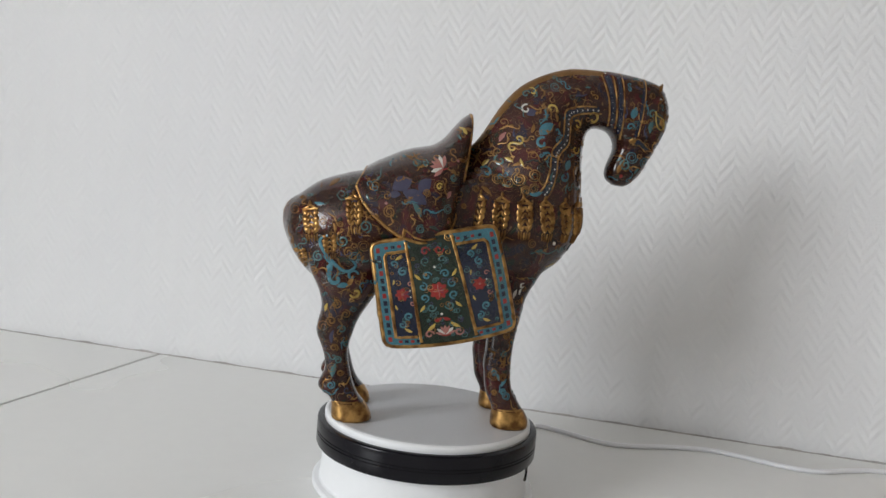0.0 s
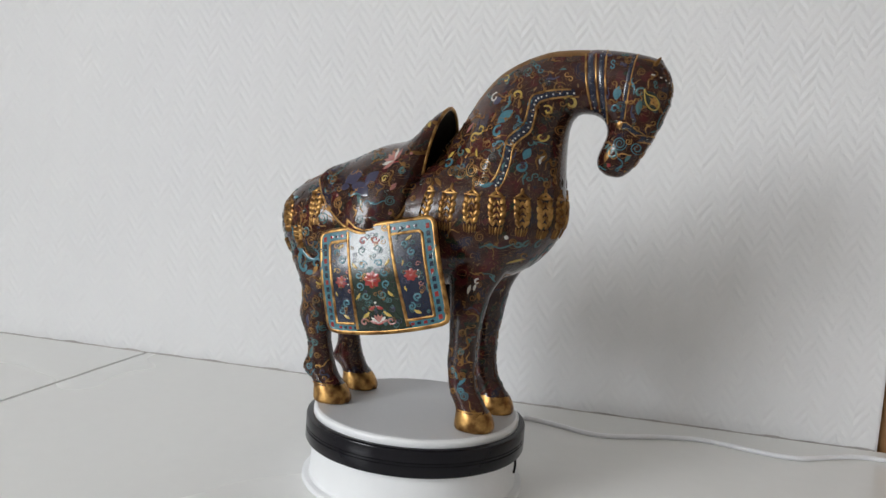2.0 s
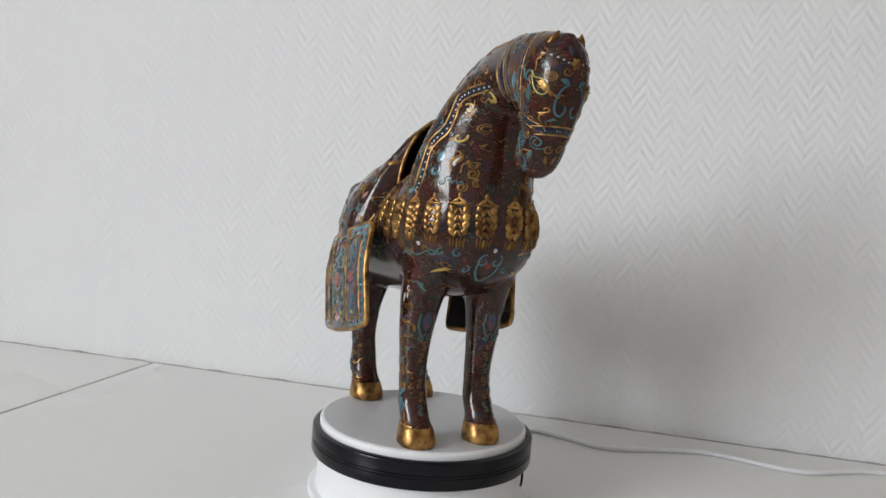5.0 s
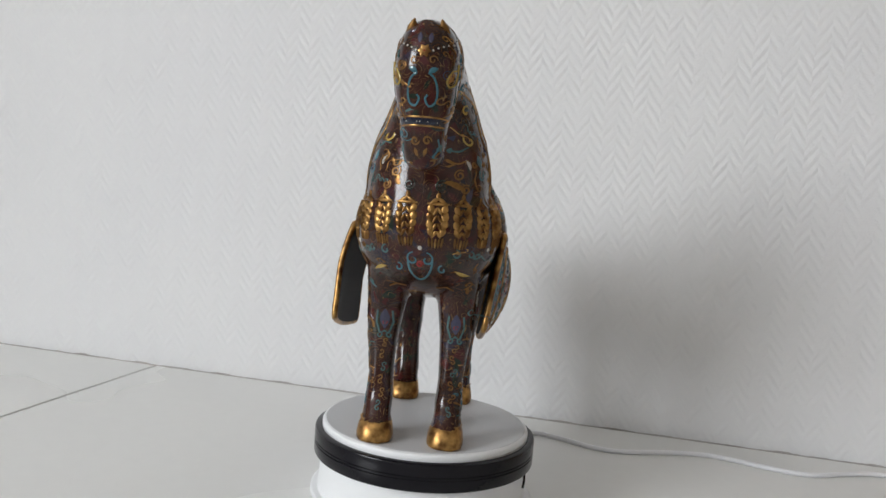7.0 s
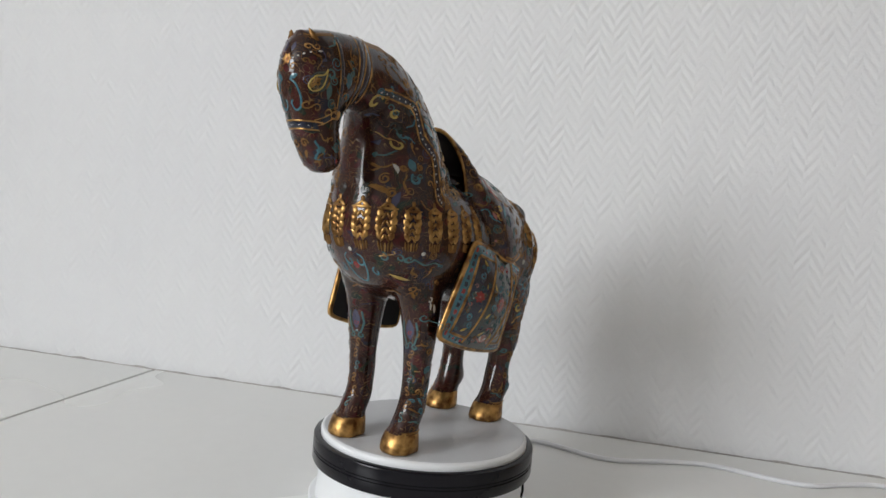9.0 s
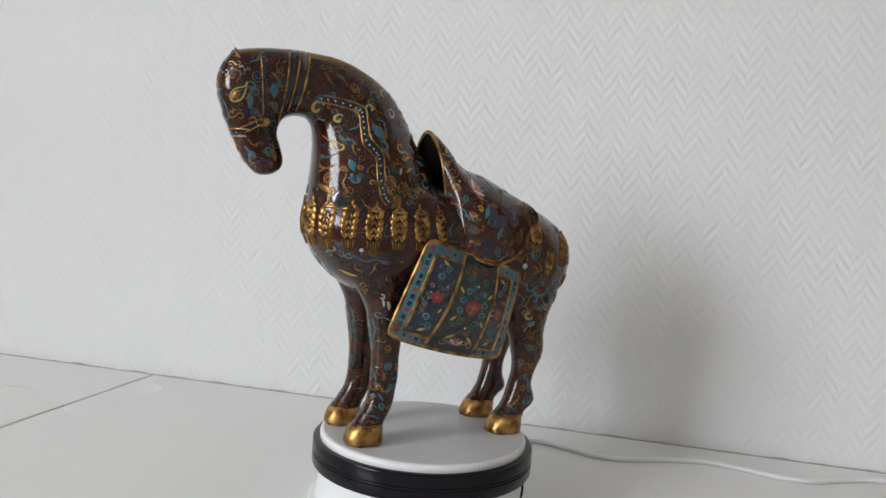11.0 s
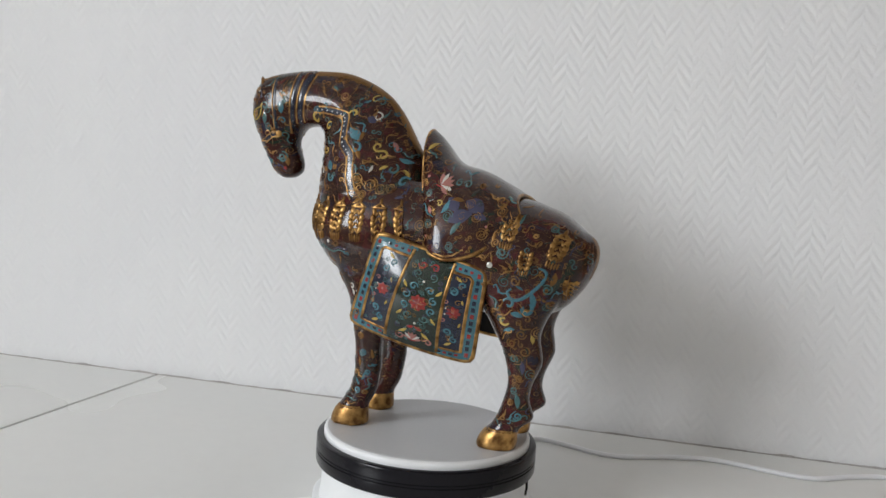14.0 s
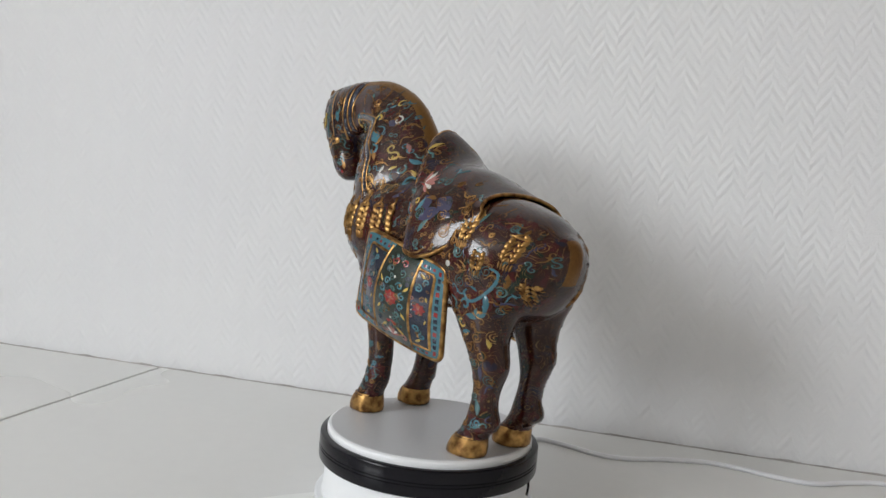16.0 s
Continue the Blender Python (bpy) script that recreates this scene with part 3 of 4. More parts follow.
            ribbon(put, p, [max(0.0003, fat * math.sin(math.pi * (0.10 + 0.80 * i / 6)) ** 0.7) for i in range(7)], mat, high)
        top, rows = 0.34, 4
        step = 0.60 / rows
        for k in range(rows):
            v = h * (top - 0.07 - step * k)
            f = (0.92, 1.0, 0.96, 0.82)[k]
            for e in (-1, 1):
                grain(e * w * 0.335 * f, v, h * step * 1.12, math.radians(90 - e * 24), w * 0.34 * f, 0.0021)
                grain(e * w * 0.105, v - h * step * 0.30, h * step * 1.05, math.radians(90 + e * 30), w * 0.16, 0.0018)
        for u in (-0.30, -0.15, 0.0, 0.15, 0.30):
            grain(u * w, -h * (0.385 + 0.25 * (0.09 - u * u)), h * 0.19, math.radians(90 - u * 22), w * 0.12, 0.0012, OCHRE if u else GILT)
        if cap:
            grain(0, h * 0.375, w * 0.98, 0.0, w * 0.15, 0.0018)
            for e in (-1, 1):
                grain(e * w * 0.17, h * 0.43, w * 0.46, math.radians(-e * 32), w * 0.17, 0.0017)
            grain(0, h * 0.52, h * 0.14, math.radians(90), w * 0.22, 0.0014, OCHRE)

    # breast collar of tassels, spaced along its line round the front
    hub = Vector((0.045, MID, 0))

    def collar_hit(a, z):
        d = Vector((math.cos(a), math.sin(a), 0))
        hit, nor, _, _ = bare.ray_cast(Vector((hub.x, hub.y, z)) + d * 0.3, -d)
        return hit, nor
    arc, run, last = [0.0], 0.0, collar_hit(0, 0.186)[0]
    angles = [math.radians(2 * k) for k in range(60)]
    for a in angles[1:]:
        p = collar_hit(a, 0.186)[0]
        run += (p - last).length
        arc.append(run)
        last = p

    def collar(s, z, off):
        hit, nor = collar_hit(math.copysign(float(np.interp(abs(s), arc, angles)), s), z)
        return None if hit is None else hit + nor * off
    for k in range(7):
        for e in (-1, 1):
            tassel(collar, e * (0.0120 + 0.0208 * k), 0.1862, 0.0172 if k < 2 else 0.0150, 0.0375 if k < 2 else 0.035)
    for s in (-1, 1):
        put = side(s, bare)
        ears = {-1: ((-0.0825, 0.1790, 0.032, -0.1), (-0.1000, 0.1525, 0.024, -0.15), (-0.1165, 0.1685, 0.030, -0.15), (-0.1235, 0.1400, 0.020, -0.2)), 1: ((-0.0765, 0.1886, 0.032, -0.1), (-0.0914, 0.1643, 0.024, -0.15), (-0.1148, 0.1739, 0.03, -0.25), (-0.1250, 0.1430, 0.022, -0.2))}[s]
        for x, z, h, tl in ears:
            tassel(put, x, z, 0.0140 if h > 0.025 else 0.0115, h, -tl, h > 0.025)

    # flaps
    for s in (-1, 1):
        put = on_flap(s)
        W, H = FLAP_W, FLAP_H
        for k in (0, 1):
            ribbon(put, [(divider(b / 10, k) * W, (0.02 + 0.095 * b) * H) for b in range(11)], 0.0023, GILT, 0.0011)
        for a0, a1, near in ((0.10, 0.255, 0), (0.675, 0.895, 1)):
            if near == 0:
                p = [(a1 * W, 0.105 * H), (0.11 * W, 0.105 * H), (0.088 * W, 0.135 * H), (0.088 * W, 0.5 * H), (0.088 * W, 0.915 * H), (a1 * W, 0.915 * H)]
            else:
                p = [(0.655 * W, 0.105 * H), (0.885 * W, 0.105 * H), (0.908 * W, 0.135 * H), (0.910 * W, 0.5 * H), (0.912 * W, 0.915 * H), (0.70 * W, 0.915 * H)]
            q = []
            for g, h in zip(p, p[1:]):
                q += [(g[0] + (h[0] - g[0]) * i / 6, g[1] + (h[1] - g[1]) * i / 6) for i in range(6)]
            ribbon(put, q + [p[-1]], 0.0023, GILT, 0.0011)
        for i in range(13):   # dark squares along the border
            b = 0.07 + 0.072 * i
            for a in (0.043, 0.957):
                ribbon(put, [(a * W - 0.0013, b * H), (a * W + 0.0013, b * H)], 0.0040, NAVY if i % 3 else RED, 0.0004)
        for i in range(4):
            for a, b in ((0.11 + 0.05 * i, 0.055), (0.68 + 0.06 * i, 0.055), (0.12 + 0.045 * i, 0.955), (0.74 + 0.05 * i, 0.955)):
                ribbon(put, [(a * W, b * H - 0.0011), (a * W, b * H + 0.0011)], 0.0026, NAVY if i % 2 else RED, 0.0004)
        lace = random.Random(11)
        for _ in range(120):
            a, b = lace.uniform(0.12, 0.88), lace.uniform(0.06, 0.95)
            if min(abs(a - divider(b, 0)), abs(a - divider(b, 1))) < 0.03 or flap_colour(a, b) == TURQ:
                continue
            curl(put, a * W, b * H, lace.uniform(0.0014, 0.0030), lace.choice((OCHRE, TEAL, TEAL, GILT, VIOLET)), lace.uniform(1.0, 1.8), lace.uniform(0, 6.3), lace.choice((-1, 1)), 0.0006)
        # middle panel
        cx, cy = 0.46 * W, 0.50 * H
        flower(put, cx, cy, 0.0068, 8, RED, PINK, 0.2, 0.35)
        ribbon(put, [(cx, cy - 0.010), (cx, cy + 0.010)], tapered(2, 0.006), RED, 0.0004)
        for k in range(4):
            leaf(put, cx + 0.0022 * math.cos(k * math.pi / 2), cy + 0.003 * math.sin(k * math.pi / 2), 0.0045, k * math.pi / 2, PINK, 0.4, 0)
        for ex in (-1, 1):
            for ey in (-1, 1):
                curl(put, cx + ex * 0.0105, cy + ey * 0.0045, 0.0034, TURQ, 1.2, math.pi / 2 * ey, ex * ey, 0.0011)
                curl(put, cx + ex * 0.0065, cy + ey * 0.0125, 0.0034, TEAL if ey > 0 else TURQ, 1.2, 0 if ex < 0 else math.pi, -ex * ey, 0.0011)
                leaf(put, cx + ex * 0.0130, cy + ey * 0.0125, 0.0065, ex * ey * 0.9, YELLOW, 0.3)
        dot(put, cx, cy - 0.0185, 0.0011, WHITE)
        dot(put, cx, cy + 0.0185, 0.0010, WHITE)
        for e in (-1, 1):
            curl(put, cx + e * 0.005, 0.13 * H, 0.0035, RED, 1.1, 0, e, 0.0012)
            curl(put, cx + e * 0.006, 0.22 * H, 0.0035, TEAL, 1.2, math.pi / 2, -e, 0.0009)
            curl(put, cx + e * 0.0105, 0.90 * H, 0.0034, PINK, 1.1, 0, e, 0.0012)
            leaf(put, cx + e * 0.0085, 0.83 * H, 0.008, e * 0.7, YELLOW, 0.3)
            leaf(put, cx + e * 0.003, 0.765 * H, 0.006, e * 0.4, RED, 0.4)
        lotus(put, cx + 0.001, 0.915 * H, 0.0075, -1)
        # side panels
        for px in (0.182 * W, 0.785 * W):
            flower(put, px, 0.50 * H, 0.0052, 7, RED, PINK, 0.4, 0.4)
            ribbon(put, [(px, 0.42 * H), (px, 0.58 * H)], 0.0042, RED, 0.0004)
            for e in (-1, 1):
                curl(put, px + 0.0025, (0.5 + e * 0.21) * H, 0.0032, TURQ, 1.2, math.pi / 2 * e, e, 0.0013)
                curl(put, px - 0.0028, (0.5 + e * 0.29) * H, 0.0030, TURQ, 1.2, -math.pi / 2 * e, e, 0.0011)
                leaf(put, px + 0.001, (0.5 + e * 0.345) * H, 0.0062, e * 0.6, YELLOW, 0.34)
                curl(put, px + 0.0062, (0.5 + e * 0.09) * H, 0.0021, PINK, 1.0, 0, e, 0.0009)
                leaf(put, px - 0.0052, (0.5 + e * 0.12) * H, 0.0045, 1.3 * e, YELLOW, 0.3)
                dot(put, px + 0.0055, (0.5 + e * 0.03) * H, 0.0007, WHITE)

    # saddle skirts, neck, bridle, rump and legs, alike on both sides
    rnd = random.Random(7)
    for s in (-1, 1):
        put = side(s)
        lotus(put, -0.0135, 0.2215, 0.0105, 1, 1.1)
        curl(put, -0.0165, 0.2065, 0.0028, YELLOW, 1.1, 0.5, 1, 0.0011)
        leaf(put, 0.004, 0.2545, 0.009, -0.9, YELLOW, 0.35)
        curl(put, -0.035, 0.2235, 0.0035, TEAL, 1.3, 0, 1, 0.0010)
        curl(put, -0.028, 0.2245, 0.0030, TEAL, 1.3, 2, -1, 0.0010)
        for x, z, r, c in ((-0.068, 0.203, 0.0048, OCHRE), (-0.055, 0.1835, 0.0052, OCHRE), (-0.0085, 0.189, 0.004, TEAL), (-0.030, 0.172, 0.0036, TEAL), (-0.0045, 0.214, 0.003, TEAL)):
            curl(put, x, z, r, c, 2.0, 1.0, 1, 0.0009)
        for x, z, l, a, f in ((-0.046, 0.2055, 0.017, 0.5, 0.62), (-0.036, 0.196, 0.020, -0.4, 0.5), (-0.028, 0.206, 0.014, 0.9, 0.6), (-0.052, 0.197, 0.010, 0.2, 0.5)):
            leaf(put, x, z, l, a, VIOLET, f, 0.2)
        leaf(put, -0.034, 0.187, 0.013, -1.0, TEAL, 0.3)
        leaf(put, -0.008, 0.2005, 0.007, 1.1, PINK, 0.45)
        for x, z in ((-0.058, 0.190), (-0.001, 0.2285), (-0.0075, 0.179)):
            dot(put, x, z, 0.0013, PINK)
        ribbon(put, [(-0.042, 0.1705), (-0.034, 0.165), (-0.026, 0.1635), (-0.017, 0.1655)], 0.0014, GILT, 0.0007)

        # neck: studded navy band between gilt wires
        band = [(0.124, 0.284), (0.112, 0.283), (0.1, 0.280), (0.0945, 0.276), (0.0935, 0.266), (0.092, 0.254), (0.085, 0.246), (0.0815, 0.240), (0.0805, 0.226), (0.077, 0.213), (0.073, 0.207)]
        fine = [(x - (0.0085 if s > 0 else 0.0) * min(1, max(0, (0.290 - z) / 0.012)), z) for x, z in catmull(band, 5)]
        ribbon(put, fine, 0.0060, NAVY, 0.0004)
        for e in (-1, 1):
            ribbon(put, [(x + e * 0.0030, z - e * 0.0026) for x, z in fine], 0.0015, GILT, 0.0009)
        for i in range(1, len(fine) - 1, 2):
            dot(put, fine[i][0] + (0.0008 if i % 4 else -0.0008), fine[i][1], 0.0011, WHITE, 0.0009)
        leaf(put, 0.0735, 0.2615, 0.0155, 0.75, TURQ, 0.5, 0.1)
        curl(put, 0.0700, 0.2495, 0.0052, TURQ, 0.9, 1.2, 1, 0.0019)
        leaf(put, 0.0950, 0.2335, 0.0095, 1.2, TURQ, 0.55, 0.1)
        curl(put, 0.0915, 0.2235, 0.0046, TURQ, 0.9, 0.9, -1, 0.0018)
        e1 = ess(0.0495, 0.2480, 0.0044, 1.0, 1)
        ribbon(put, e1, tapered(len(e1), 0.0018, 0.5), YELLOW)
        curl(put, 0.0790, 0.2800, 0.0048, YELLOW, 0.8, -0.6, 1, 0.0017)
        curl(put, 0.0585, 0.2785, 0.0046, WHITE, 0.9, 1.3, 1, 0.0014)
        leaf(put, 0.0625, 0.2750, 0.0085, 0.5, VIOLET, 0.7)
        curl(put, 0.0640, 0.2950, 0.0042, YELLOW, 0.7, 2.0, -1, 0.0011)
        curl(put, 0.0590, 0.2925, 0.0038, TEAL, 0.9, 0.3, 1, 0.0011)
        for k in range(3):
            ribbon(put, [(0.082 + 0.012 * i, 0.2905 + 0.004 * k * 0.6 + 0.0055 * math.sin(math.pi * i / 3.2)) for i in range(4)], [0.0005, 0.0013, 0.0013, 0.0004], (PINK, TEAL, OCHRE)[k])
        curl(put, 0.1045, 0.2690, 0.0042, YELLOW, 0.9, 2.4, -1, 0.0015)
        curl(put, 0.1030, 0.2480, 0.0046, YELLOW, 0.8, 0.4, -1, 0.0014)
        leaf(put, 0.1055, 0.2300, 0.0075, 1.2, WHITE, 0.3, 0.5)
        curl(put, 0.1040, 0.2605, 0.0034, GREEN, 1.0, 0, 1, 0.0014)
        leaf(put, 0.0440, 0.2335, 0.0075, -0.5, YELLOW, 0.35)
        leaf(put, 0.0540, 0.2320, 0.007, 1.9, WHITE if s > 0 else YELLOW, 0.3)
        curl(put, 0.0370, 0.2330, 0.0048, TEAL, 0.9, 2.0, 1, 0.0016)
        curl(put, 0.0260, 0.2225, 0.0050, TURQ, 0.9, 2.6, -1, 0.0017)
        leaf(put, 0.0260, 0.2300, 0.008, 0.8, YELLOW, 0.35)
        leaf(put, 0.0395, 0.2530, 0.010, 1.0, PINK, 0.3)
        for x, z, r in ((0.052, 0.2185, 0.0062), (0.064, 0.2225, 0.0056), (0.043, 0.2155, 0.0052), (0.0645, 0.2115, 0.0045), (0.034, 0.2165, 0.0046), (0.0575, 0.2095, 0.004)):
            curl(put, x, z, r, GILT, 2.2, rnd.random() * 6, 1, 0.0009)
            curl(put, x + 0.001, z - 0.001, r * 0.75, GREEN, 1.2, rnd.random() * 6, -1, 0.0010)
        ribbon(put, [(0.0865, 0.248), (0.0905, 0.233), (0.0875, 0.221)], 0.0010, OCHRE)

        dot(put, 0.0865, 0.1675, 0.0017, WHITE, 0.0012)
        curl(put, 0.0640, 0.1290, 0.0026, WHITE, 0.8, 1.2, 1, 0.0012)
        leaf(put, 0.0625, 0.1240, 0.0065, 1.3, WHITE, 0.28, 0.3)
        curl(put, 0.1205, 0.2765, 0.0056, YELLOW, 0.9, 2.6, -1, 0.0019)
        p = [tuple(v) for v in catmull([(0.092, 0.163), (0.082, 0.1585), (0.074, 0.1605), (0.066, 0.1575)], 5)]
        ribbon(put, p, tapered(len(p), 0.0014, 0.4), TEAL)
        curl(put, 0.0945, 0.1625, 0.0030, TEAL, 1.1, 3.0, 1, 0.0013)
        p = [tuple(v) for v in catmull([(0.040, 0.166), (0.036, 0.152), (0.039, 0.138), (0.034, 0.126), (0.038, 0.118)], 5)]
        ribbon(put, p, tapered(len(p), 0.0016, 0.4), TEAL)

        # bridle
        for x0, z0, x1, z1, w, m in ((0.1255, 0.326, 0.138, 0.264, 0.0016, GILT), (0.1300, 0.326, 0.1415, 0.262, 0.0042, NAVY), (0.1345, 0.326, 0.1445, 0.262, 0.0014, GILT),
                                     (0.1395, 0.326, 0.1475, 0.262, 0.0036, NAVY), (0.1435, 0.325, 0.1495, 0.262, 0.0014, GILT), (0.1655, 0.320, 0.1610, 0.265, 0.0030, NAVY), (0.1675, 0.320, 0.1632, 0.265, 0.0010, GILT)):
            line = [(x0 + (x1 - x0) * i / 14, z0 + (z1 - z0) * i / 14) for i in range(15)]
            ribbon(put, line, w, m, 0.0006)
            if m == NAVY:
                for i in range(15):
                    dot(put, x0 + (x1 - x0) * i / 14, z0 + (z1 - z0) * i / 14 - 0.002, 0.0006, WHITE)
        ribbon(put, [(0.1595, 0.2605), (0.165, 0.2605), (0.172, 0.2560), (0.179, 0.2525), (0.184, 0.2500)], 0.0042, NAVY, 0.0006)
        for dz in (0.0024, -0.0024):
            ribbon(put, [(0.1595, 0.2605 + dz), (0.165, 0.2605 + dz), (0.172, 0.2560 + dz), (0.179, 0.2525 + dz), (0.185, 0.2500 + dz)], 0.0010, GILT, 0.0008)
        dot(put, 0.1595, 0.2610, 0.0030, GILT, 0.0016)
        leaf(put, 0.1815, 0.2795, 0.0185, -1.0, GREEN, 0.62, 0.1)
        p = [tuple(v) for v in catmull([(0.1765, 0.2890), (0.1790, 0.2850), (0.1850, 0.2830), (0.1880, 0.2775), (0.1855, 0.2735), (0.1810, 0.2750), (0.1780, 0.2800), (0.1765, 0.2890)], 4)]
        ribbon(put, p, 0.0013, YELLOW, 0.0011)
        leaf(put, 0.1835, 0.2790, 0.0100, -0.9, GILT, 0.60, 0.1)
        dot(put, 0.1833, 0.2790, 0.0024, GILT, 0.0019)
        dot(put, 0.1835, 0.2790, 0.0012, DARK, 0.0026)
        curl(put, 0.1735, 0.2860, 0.0040, TEAL, 1.0, 0.5, 1, 0.0014)
        leaf(put, 0.1740, 0.2750, 0.012, 1.5, TEAL, 0.35, 0.15)
        leaf(put, 0.1565, 0.2850, 0.011, 1.4, TURQ, 0.5, 0.1)
        curl(put, 0.1550, 0.2730, 0.0034, TURQ, 1.0, 0, 1, 0.0012)
        curl(put, 0.1560, 0.2400, 0.0050, TEAL, 1.4, 1.4, 1, 0.0014)
        leaf(put, 0.1520, 0.2370, 0.010, 1.2, OCHRE, 0.35, 0.2)
        dot(put, 0.1535, 0.2300, 0.0016, RED)
        leaf(put, 0.1680, 0.2360, 0.007, 0.9, TEAL, 0.35)

        # rump
        ribbon(put, [(-0.132, 0.186), (-0.118, 0.194), (-0.100, 0.2005), (-0.082, 0.2035)], 0.0012, OCHRE)
        ribbon(put, [(-0.132, 0.181), (-0.118, 0.189), (-0.100, 0.1955), (-0.082, 0.1985)], 0.0030, NAVY)
        for x, z in ((-0.0985, 0.1900), (-0.0915, 0.1935)):
            ribbon(put, [(x, z), (x - 0.002, z - 0.030)], 0.0024, NAVY)
            for e in (-1, 1):
                ribbon(put, [(x + e * 0.0017, z), (x - 0.002 + e * 0.0017, z - 0.030)], 0.0009, OCHRE)
        curl(put, -0.0935, 0.1255, 0.0060, TURQ, 0.8, 2.2, 1, 0.0028)
        leaf(put, -0.0985, 0.1330, 0.013, 1.35, TURQ, 0.34, 0.2)
        leaf(put, -0.0870, 0.1200, 0.010, 0.2, TURQ, 0.4)
        p = [tuple(v) for v in catmull([(-0.102, 0.160), (-0.108, 0.1565), (-0.106, 0.149), (-0.099, 0.141), (-0.090, 0.1335), (-0.083, 0.1325), (-0.078, 0.1375), (-0.0815, 0.1415)], 4)]
        ribbon(put, p, tapered(len(p), 0.0028, 0.45), TURQ, 0.0007)
        curl(put, -0.0800, 0.1290, 0.0050, TURQ, 0.9, 0.3, 1, 0.0018)
        curl(put, -0.0765, 0.1150, 0.0048, YELLOW, 0.8, 3.6, 1, 0.0018)
        dot(put, -0.0635, 0.1595, 0.0026, WHITE, 0.0016)
        for x, z, r, c in ((-0.090, 0.157, 0.0050, TEAL), (-0.073, 0.170, 0.0052, TEAL), (-0.0845, 0.148, 0.0045, OCHRE), (-0.109, 0.142, 0.0045, TEAL), (-0.112, 0.130, 0.004, OCHRE), (-0.067, 0.178, 0.0036, OCHRE)):
            curl(put, x, z, r, c, 1.5, rnd.random() * 6, 1, 0.0011)

        # small scrolls that fill the ground between the larger ones
        taken = []
        fields = ((300, 0.015, 0.120, 0.200, 0.315), (70, 0.0, 0.110, 0.125, 0.168), (260, -0.138, -0.062, 0.120, 0.212), (130, -0.108, -0.055, 0.02, 0.12), (110, 0.038, 0.072, 0.02, 0.12),
                  (110, -0.075, 0.012, 0.166, 0.262), (90, 0.145, 0.192, 0.225, 0.318))
        for count, xa, xb, za, zb in fields:
            for _ in range(count):
                x, z, r = rnd.uniform(xa, xb), rnd.uniform(za, zb), rnd.uniform(0.0022, 0.0058)
                c = rnd.choice((OCHRE, OCHRE, OCHRE, OCHRE, OCHRE, OCHRE, OCHRE, GILT, TEAL, TEAL, GREEN, GREEN, VIOLET, TURQ))
                turn, hand, kind = rnd.uniform(0, 6.3), rnd.choice((-1, 1)), rnd.random()
                if any((x - u) ** 2 + (z - v) ** 2 < (0.75 * (r + q)) ** 2 for u, v, q in taken):
                    continue
                if 0.168 < z < 0.206 and x > 0.010 or -0.058 < x < 0.058 and z < 0.166 and z > 0.07:
                    continue
                taken.append((x, z, r))
                if kind < 0.5:
                    p, a, bend = [], turn, hand * rnd.uniform(120, 260)
                    gx, gz, n = x - 0.5 * r * math.cos(a), z - 0.5 * r * math.sin(a), rnd.randint(14, 24)
                    for k in range(n):
                        p.append((gx, gz))
                        a += bend * 0.0009 * (1.6 * math.cos(2.6 * math.pi * k / n) + (2.2 if k > 0.7 * n else 0))
                        gx, gz = gx + 0.0009 * math.cos(a), gz + 0.0009 * math.sin(a)
                    ribbon(put, p, tapered(n, rnd.uniform(0.0008, 0.0014), 0.4), c)
                    leaf(put, p[n // 2][0], p[n // 2][1], 0.004, a + 1.2, c, 0.4)
                elif kind < 0.7:
                    curl(put, x, z, r, c, rnd.uniform(1.2, 2.4), turn, hand, rnd.uniform(0.0006, 0.0009))
                elif kind < 0.9:
                    g = ess(x, z, r * 0.6, turn, hand)
                    ribbon(put, g, tapered(len(g), 0.0010, 0.5), c)
                else:
                    leaf(put, x, z, r * 2.2, turn, c, 0.3, 0.3 * hand)

        # legs
        for x, z, r, c in ((-0.091, 0.104, 0.0042, OCHRE), (-0.094, 0.089, 0.0044, OCHRE), (-0.085, 0.082, 0.0036, TEAL), (-0.090, 0.065, 0.0036, OCHRE), (-0.086, 0.054, 0.0034, TEAL), (-0.090, 0.032, 0.0036, TURQ), (-0.083, 0.043, 0.003, OCHRE),
                           (0.053, 0.108, 0.004, OCHRE), (0.055, 0.085, 0.0032, OCHRE), (0.048, 0.051, 0.0026, TURQ), (0.057, 0.034, 0.0030, TURQ), (0.050, 0.033, 0.0026, OCHRE), (0.054, 0.068, 0.003, TEAL), (-0.083, 0.096, 0.004, OCHRE), (-0.080, 0.068, 0.003, TEAL)):
            curl(put, x, z, r, c, 1.5, rnd.random() * 6, rnd.choice((-1, 1)), 0.0011)
        for x, z, l, a, c in ((-0.099, 0.100, 0.008, 1.4, YELLOW), (-0.0885, 0.045, 0.013, 1.4, TEAL), (0.0575, 0.042, 0.008, 1.0, TURQ), (0.052, 0.047, 0.007, 1.9, TURQ), (0.056, 0.060, 0.008, 1.5, OCHRE), (0.058, 0.122, 0.008, 1.3, WHITE), (-0.092, 0.075, 0.012, 1.5, VIOLET)):
            leaf(put, x, z, l, a, c, 0.3, 0.2)
        for hx in ((-0.090, -0.058), (0.0505, 0.0795)):
            ribbon(side(s, bare), [(hx[0] + (hx[1] - hx[0]) * i / 8, 0.0172) for i in range(9)], 0.0015, GILT, 0.001)

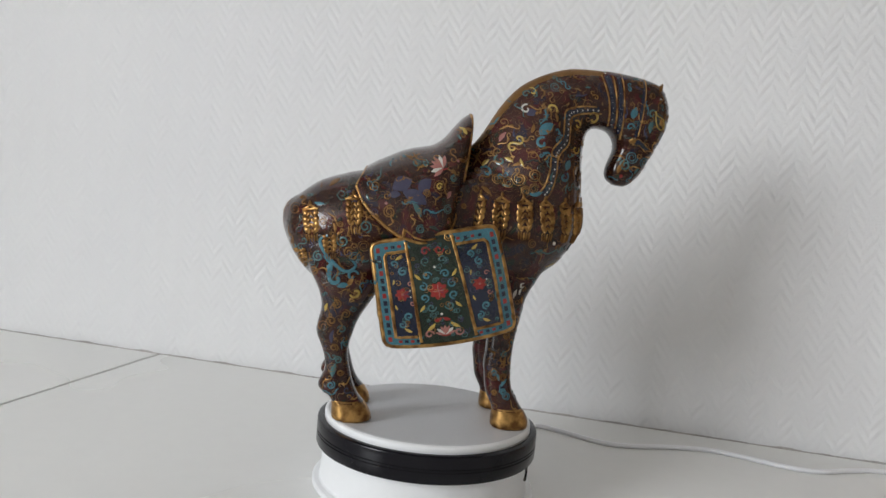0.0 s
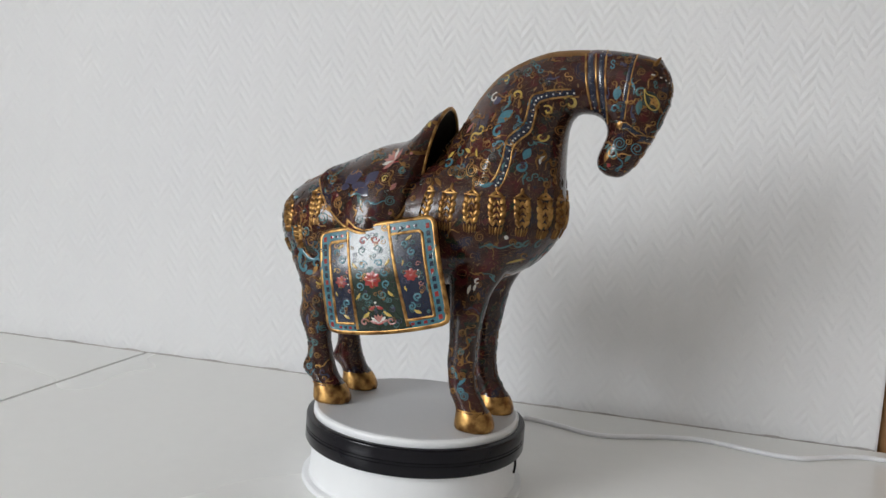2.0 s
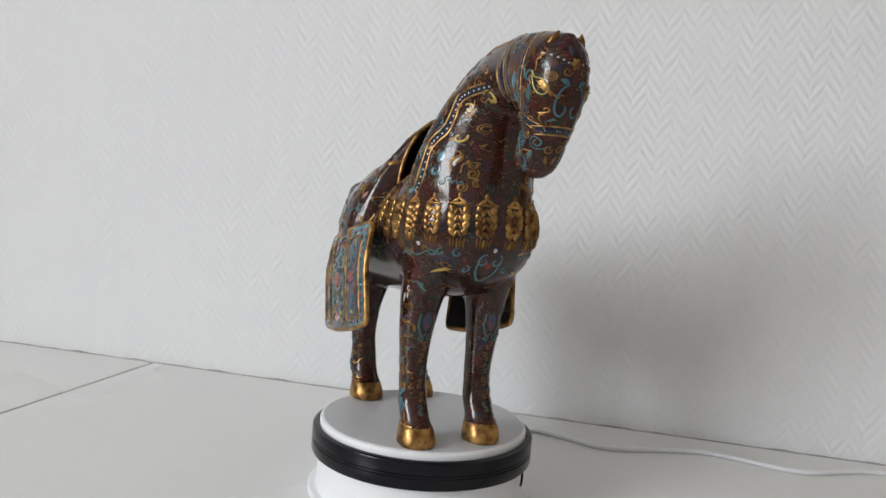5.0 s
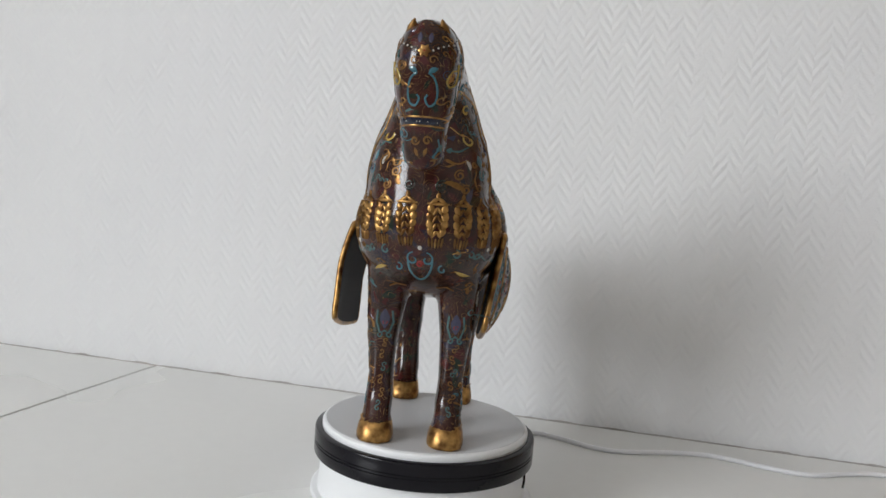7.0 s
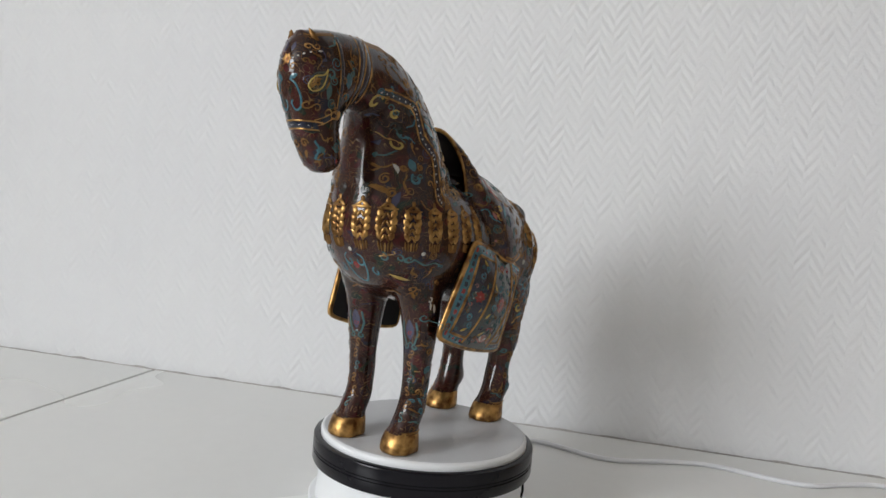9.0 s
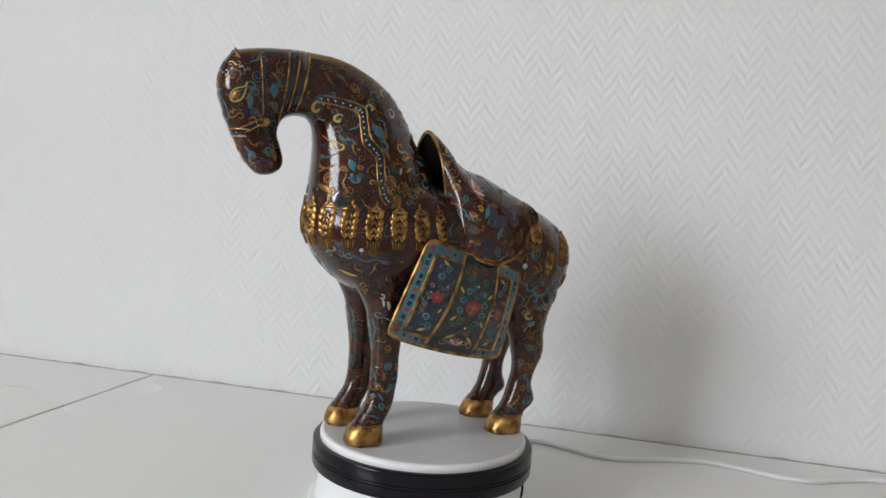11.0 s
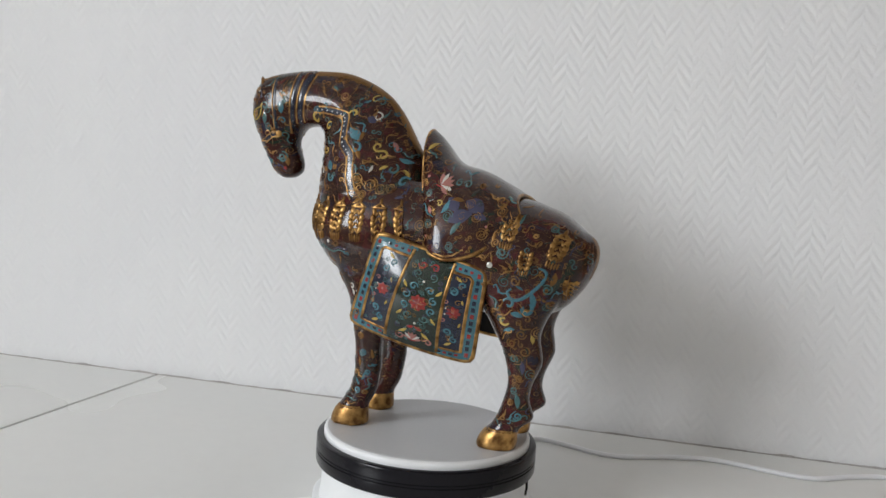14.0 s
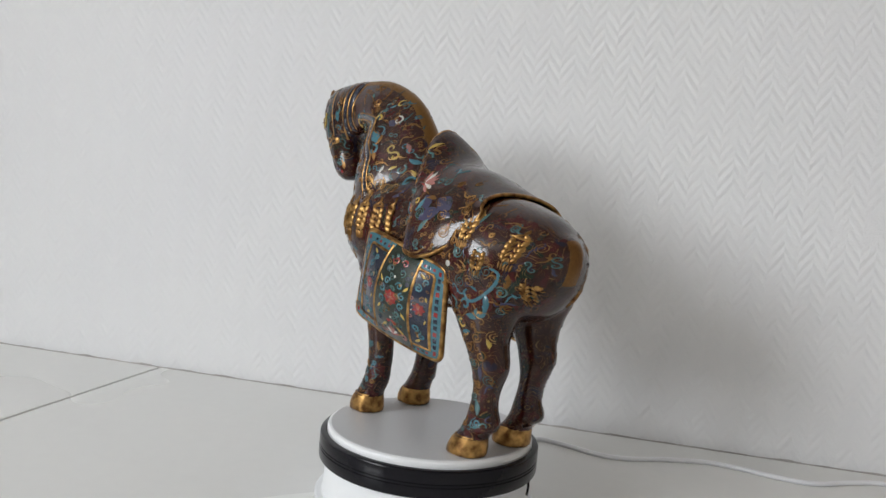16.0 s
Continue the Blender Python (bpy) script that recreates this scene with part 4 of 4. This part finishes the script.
    # breast and face
    for y, z, r, c, h in ((-0.0052, 0.1575, 0.0056, TURQ, 1), (0.0052, 0.1575, 0.0056, TURQ, -1), (-0.017, 0.150, 0.0036, TURQ, -1), (0.017, 0.150, 0.0036, TURQ, 1), (-0.027, 0.163, 0.004, TEAL, 1), (0.027, 0.163, 0.004, TEAL, -1),
                          (-0.038, 0.163, 0.003, TEAL, 1), (0.038, 0.163, 0.003, TEAL, -1)):
        curl(front, y, z, r, c, 0.9, math.pi / 2, h, 0.0012)
    ribbon(front, [tuple(q) for q in catmull([(-0.0095, 0.158), (-0.0085, 0.150), (-0.005, 0.1435), (0, 0.1405), (0.005, 0.1435), (0.0085, 0.150), (0.0095, 0.158)], 3)], 0.0016, TURQ)
    curl(front, 0.0, 0.1535, 0.0028, RED, 1.4, 0, 1, 0.0012)
    dot(front, 0.0, 0.1665, 0.0017, WHITE, 0.0012)
    for e in (-1, 1):
        leaf(front, e * 0.032, 0.1475, 0.012, -e * 0.35, YELLOW, 0.22, -0.3 * e)
        ribbon(front, [(e * 0.012, 0.1335), (e * 0.02, 0.1345), (e * 0.026, 0.132)], 0.0014, OCHRE)
        p = [(e * 0.0035, 0.2800), (e * 0.0075, 0.2770), (e * 0.0095, 0.270), (e * 0.0085, 0.263), (e * 0.0045, 0.2605), (e * 0.002, 0.2645), (e * 0.0035, 0.267)]
        ribbon(front, [tuple(q) for q in catmull(p, 3)], 0.0013, TURQ)
        leaf(front, e * 0.0065, 0.2815, 0.0065, 0.5 * e, TURQ, 0.45)
        curl(front, e * 0.006, 0.288, 0.003, OCHRE, 1.1, 0, e, 0.0009)
        ribbon(front, [(e * 0.0195, 0.302), (e * 0.012, 0.2965), (e * 0.004, 0.2935)], 0.0036, NAVY, 0.0005)
        ribbon(front, [(e * 0.0195, 0.3045), (e * 0.012, 0.299), (e * 0.004, 0.296)], 0.0010, GILT, 0.0007)
        for i in range(5):
            dot(front, e * (0.0055 + 0.003 * i), 0.2940 + 0.0016 * i, 0.0007, WHITE)
        leaf(front, e * 0.0118, 0.3135, 0.008, 1.4, OCHRE, 0.4, 0)
        leaf(front, e * 0.0035, 0.302, 0.007, 1.57, VIOLET, 0.4, 0)
        curl(front, e * 0.004, 0.240, 0.003, OCHRE, 1.2, 0, e, 0.0011)
        leaf(front, e * 0.003, 0.233, 0.006, 1.57 - e * 0.4, OCHRE, 0.35)
        for x, z, r, c in ((0.024, 0.222, 0.0042, OCHRE), (0.012, 0.213, 0.0045, GREEN), (0.030, 0.212, 0.0036, OCHRE)):
            curl(front, e * x, z, r, c, 1.5, 1.0, e, 0.0012)
        # fronts of the forelegs
        lx = e * 0.0295
        ribbon(front, [(lx - 0.006, 0.110), (lx - 0.007, 0.100), (lx - 0.0035, 0.090), (lx, 0.0925), (lx + 0.0035, 0.090), (lx + 0.007, 0.100), (lx + 0.006, 0.110)], 0.0016, TEAL)
        leaf(front, lx, 0.103, 0.017, 1.57, VIOLET, 0.42, 0)
        leaf(front, lx, 0.103, 0.011, 1.57, NAVY, 0.42, 0)
        curl(front, lx, 0.100, 0.0022, RED, 1.2, 0.5, e, 0.0010)
        for g in (-1, 1):
            curl(front, lx + g * 0.0042, 0.0885, 0.0028, TEAL, 1.0, 1.57, g, 0.0011)
        for k, z in enumerate((0.082, 0.072, 0.061, 0.050, 0.039, 0.029)):
            g = ess(lx + 0.001 * (-1) ** k, z, 0.0022, 1.2 + 0.5 * (k % 2), e * (-1) ** k)
            ribbon(front, g, tapered(len(g), 0.0010, 0.5), (OCHRE, OCHRE, TEAL)[k % 3])
    ribbon(front, [(y / 1000, 0.2515) for y in range(-16, 17, 2)], 0.0042, NAVY, 0.0006)
    for dz in (0.0026, -0.0026):
        ribbon(front, [(y / 1000, 0.2515 + dz) for y in range(-16, 17, 2)], 0.0011, GILT, 0.0008)
    for y in (-10, -3, -1, 4, 10):
        dot(front, y / 1000, 0.2515, 0.0008, WHITE, 0.0009)
    flower(front, 0.0, 0.2935, 0.0042, 6, GILT, RED)

    pile.v = [(x + 0.0012 * min(max((x - 0.10) / 0.06, 0), 1) + 0.001 * min(max((z - 0.03) / 0.1, 0), 1), y + 0.03 * x, z - 0.002 * min(max((z - 0.02) / 0.08, 0), 1) * min(max((0.27 - z) / 0.07, 0), 1)) for x, y, z in pile.v]
    me = bpy.data.meshes.new("horse_statue")
    me.from_pydata(pile.v, [], pile.f)
    for m in HORSE_MATS:
        me.materials.append(m)
    me.polygons.foreach_set("material_index", pile.m)
    me.polygons.foreach_set("use_smooth", [True] * len(me.polygons))
    me.update()
    ob = new("horse_statue", me)
    return tagged(ob, "dark brown enamelled horse statue with gilt tassels, saddle and flowered flaps", "statue")

room()
table()
DISC_OB = turntable()
cable()
HORSE = horse_statue()


def motions():
    walk(HORSE, [(t, pose(0, 0, 0, 0, 0, a)) for t, a in HEADINGS])
    walk(DISC_OB, [(t, pose(0, 0, 0, 0, 0, a)) for t, a in HEADINGS])


motions()
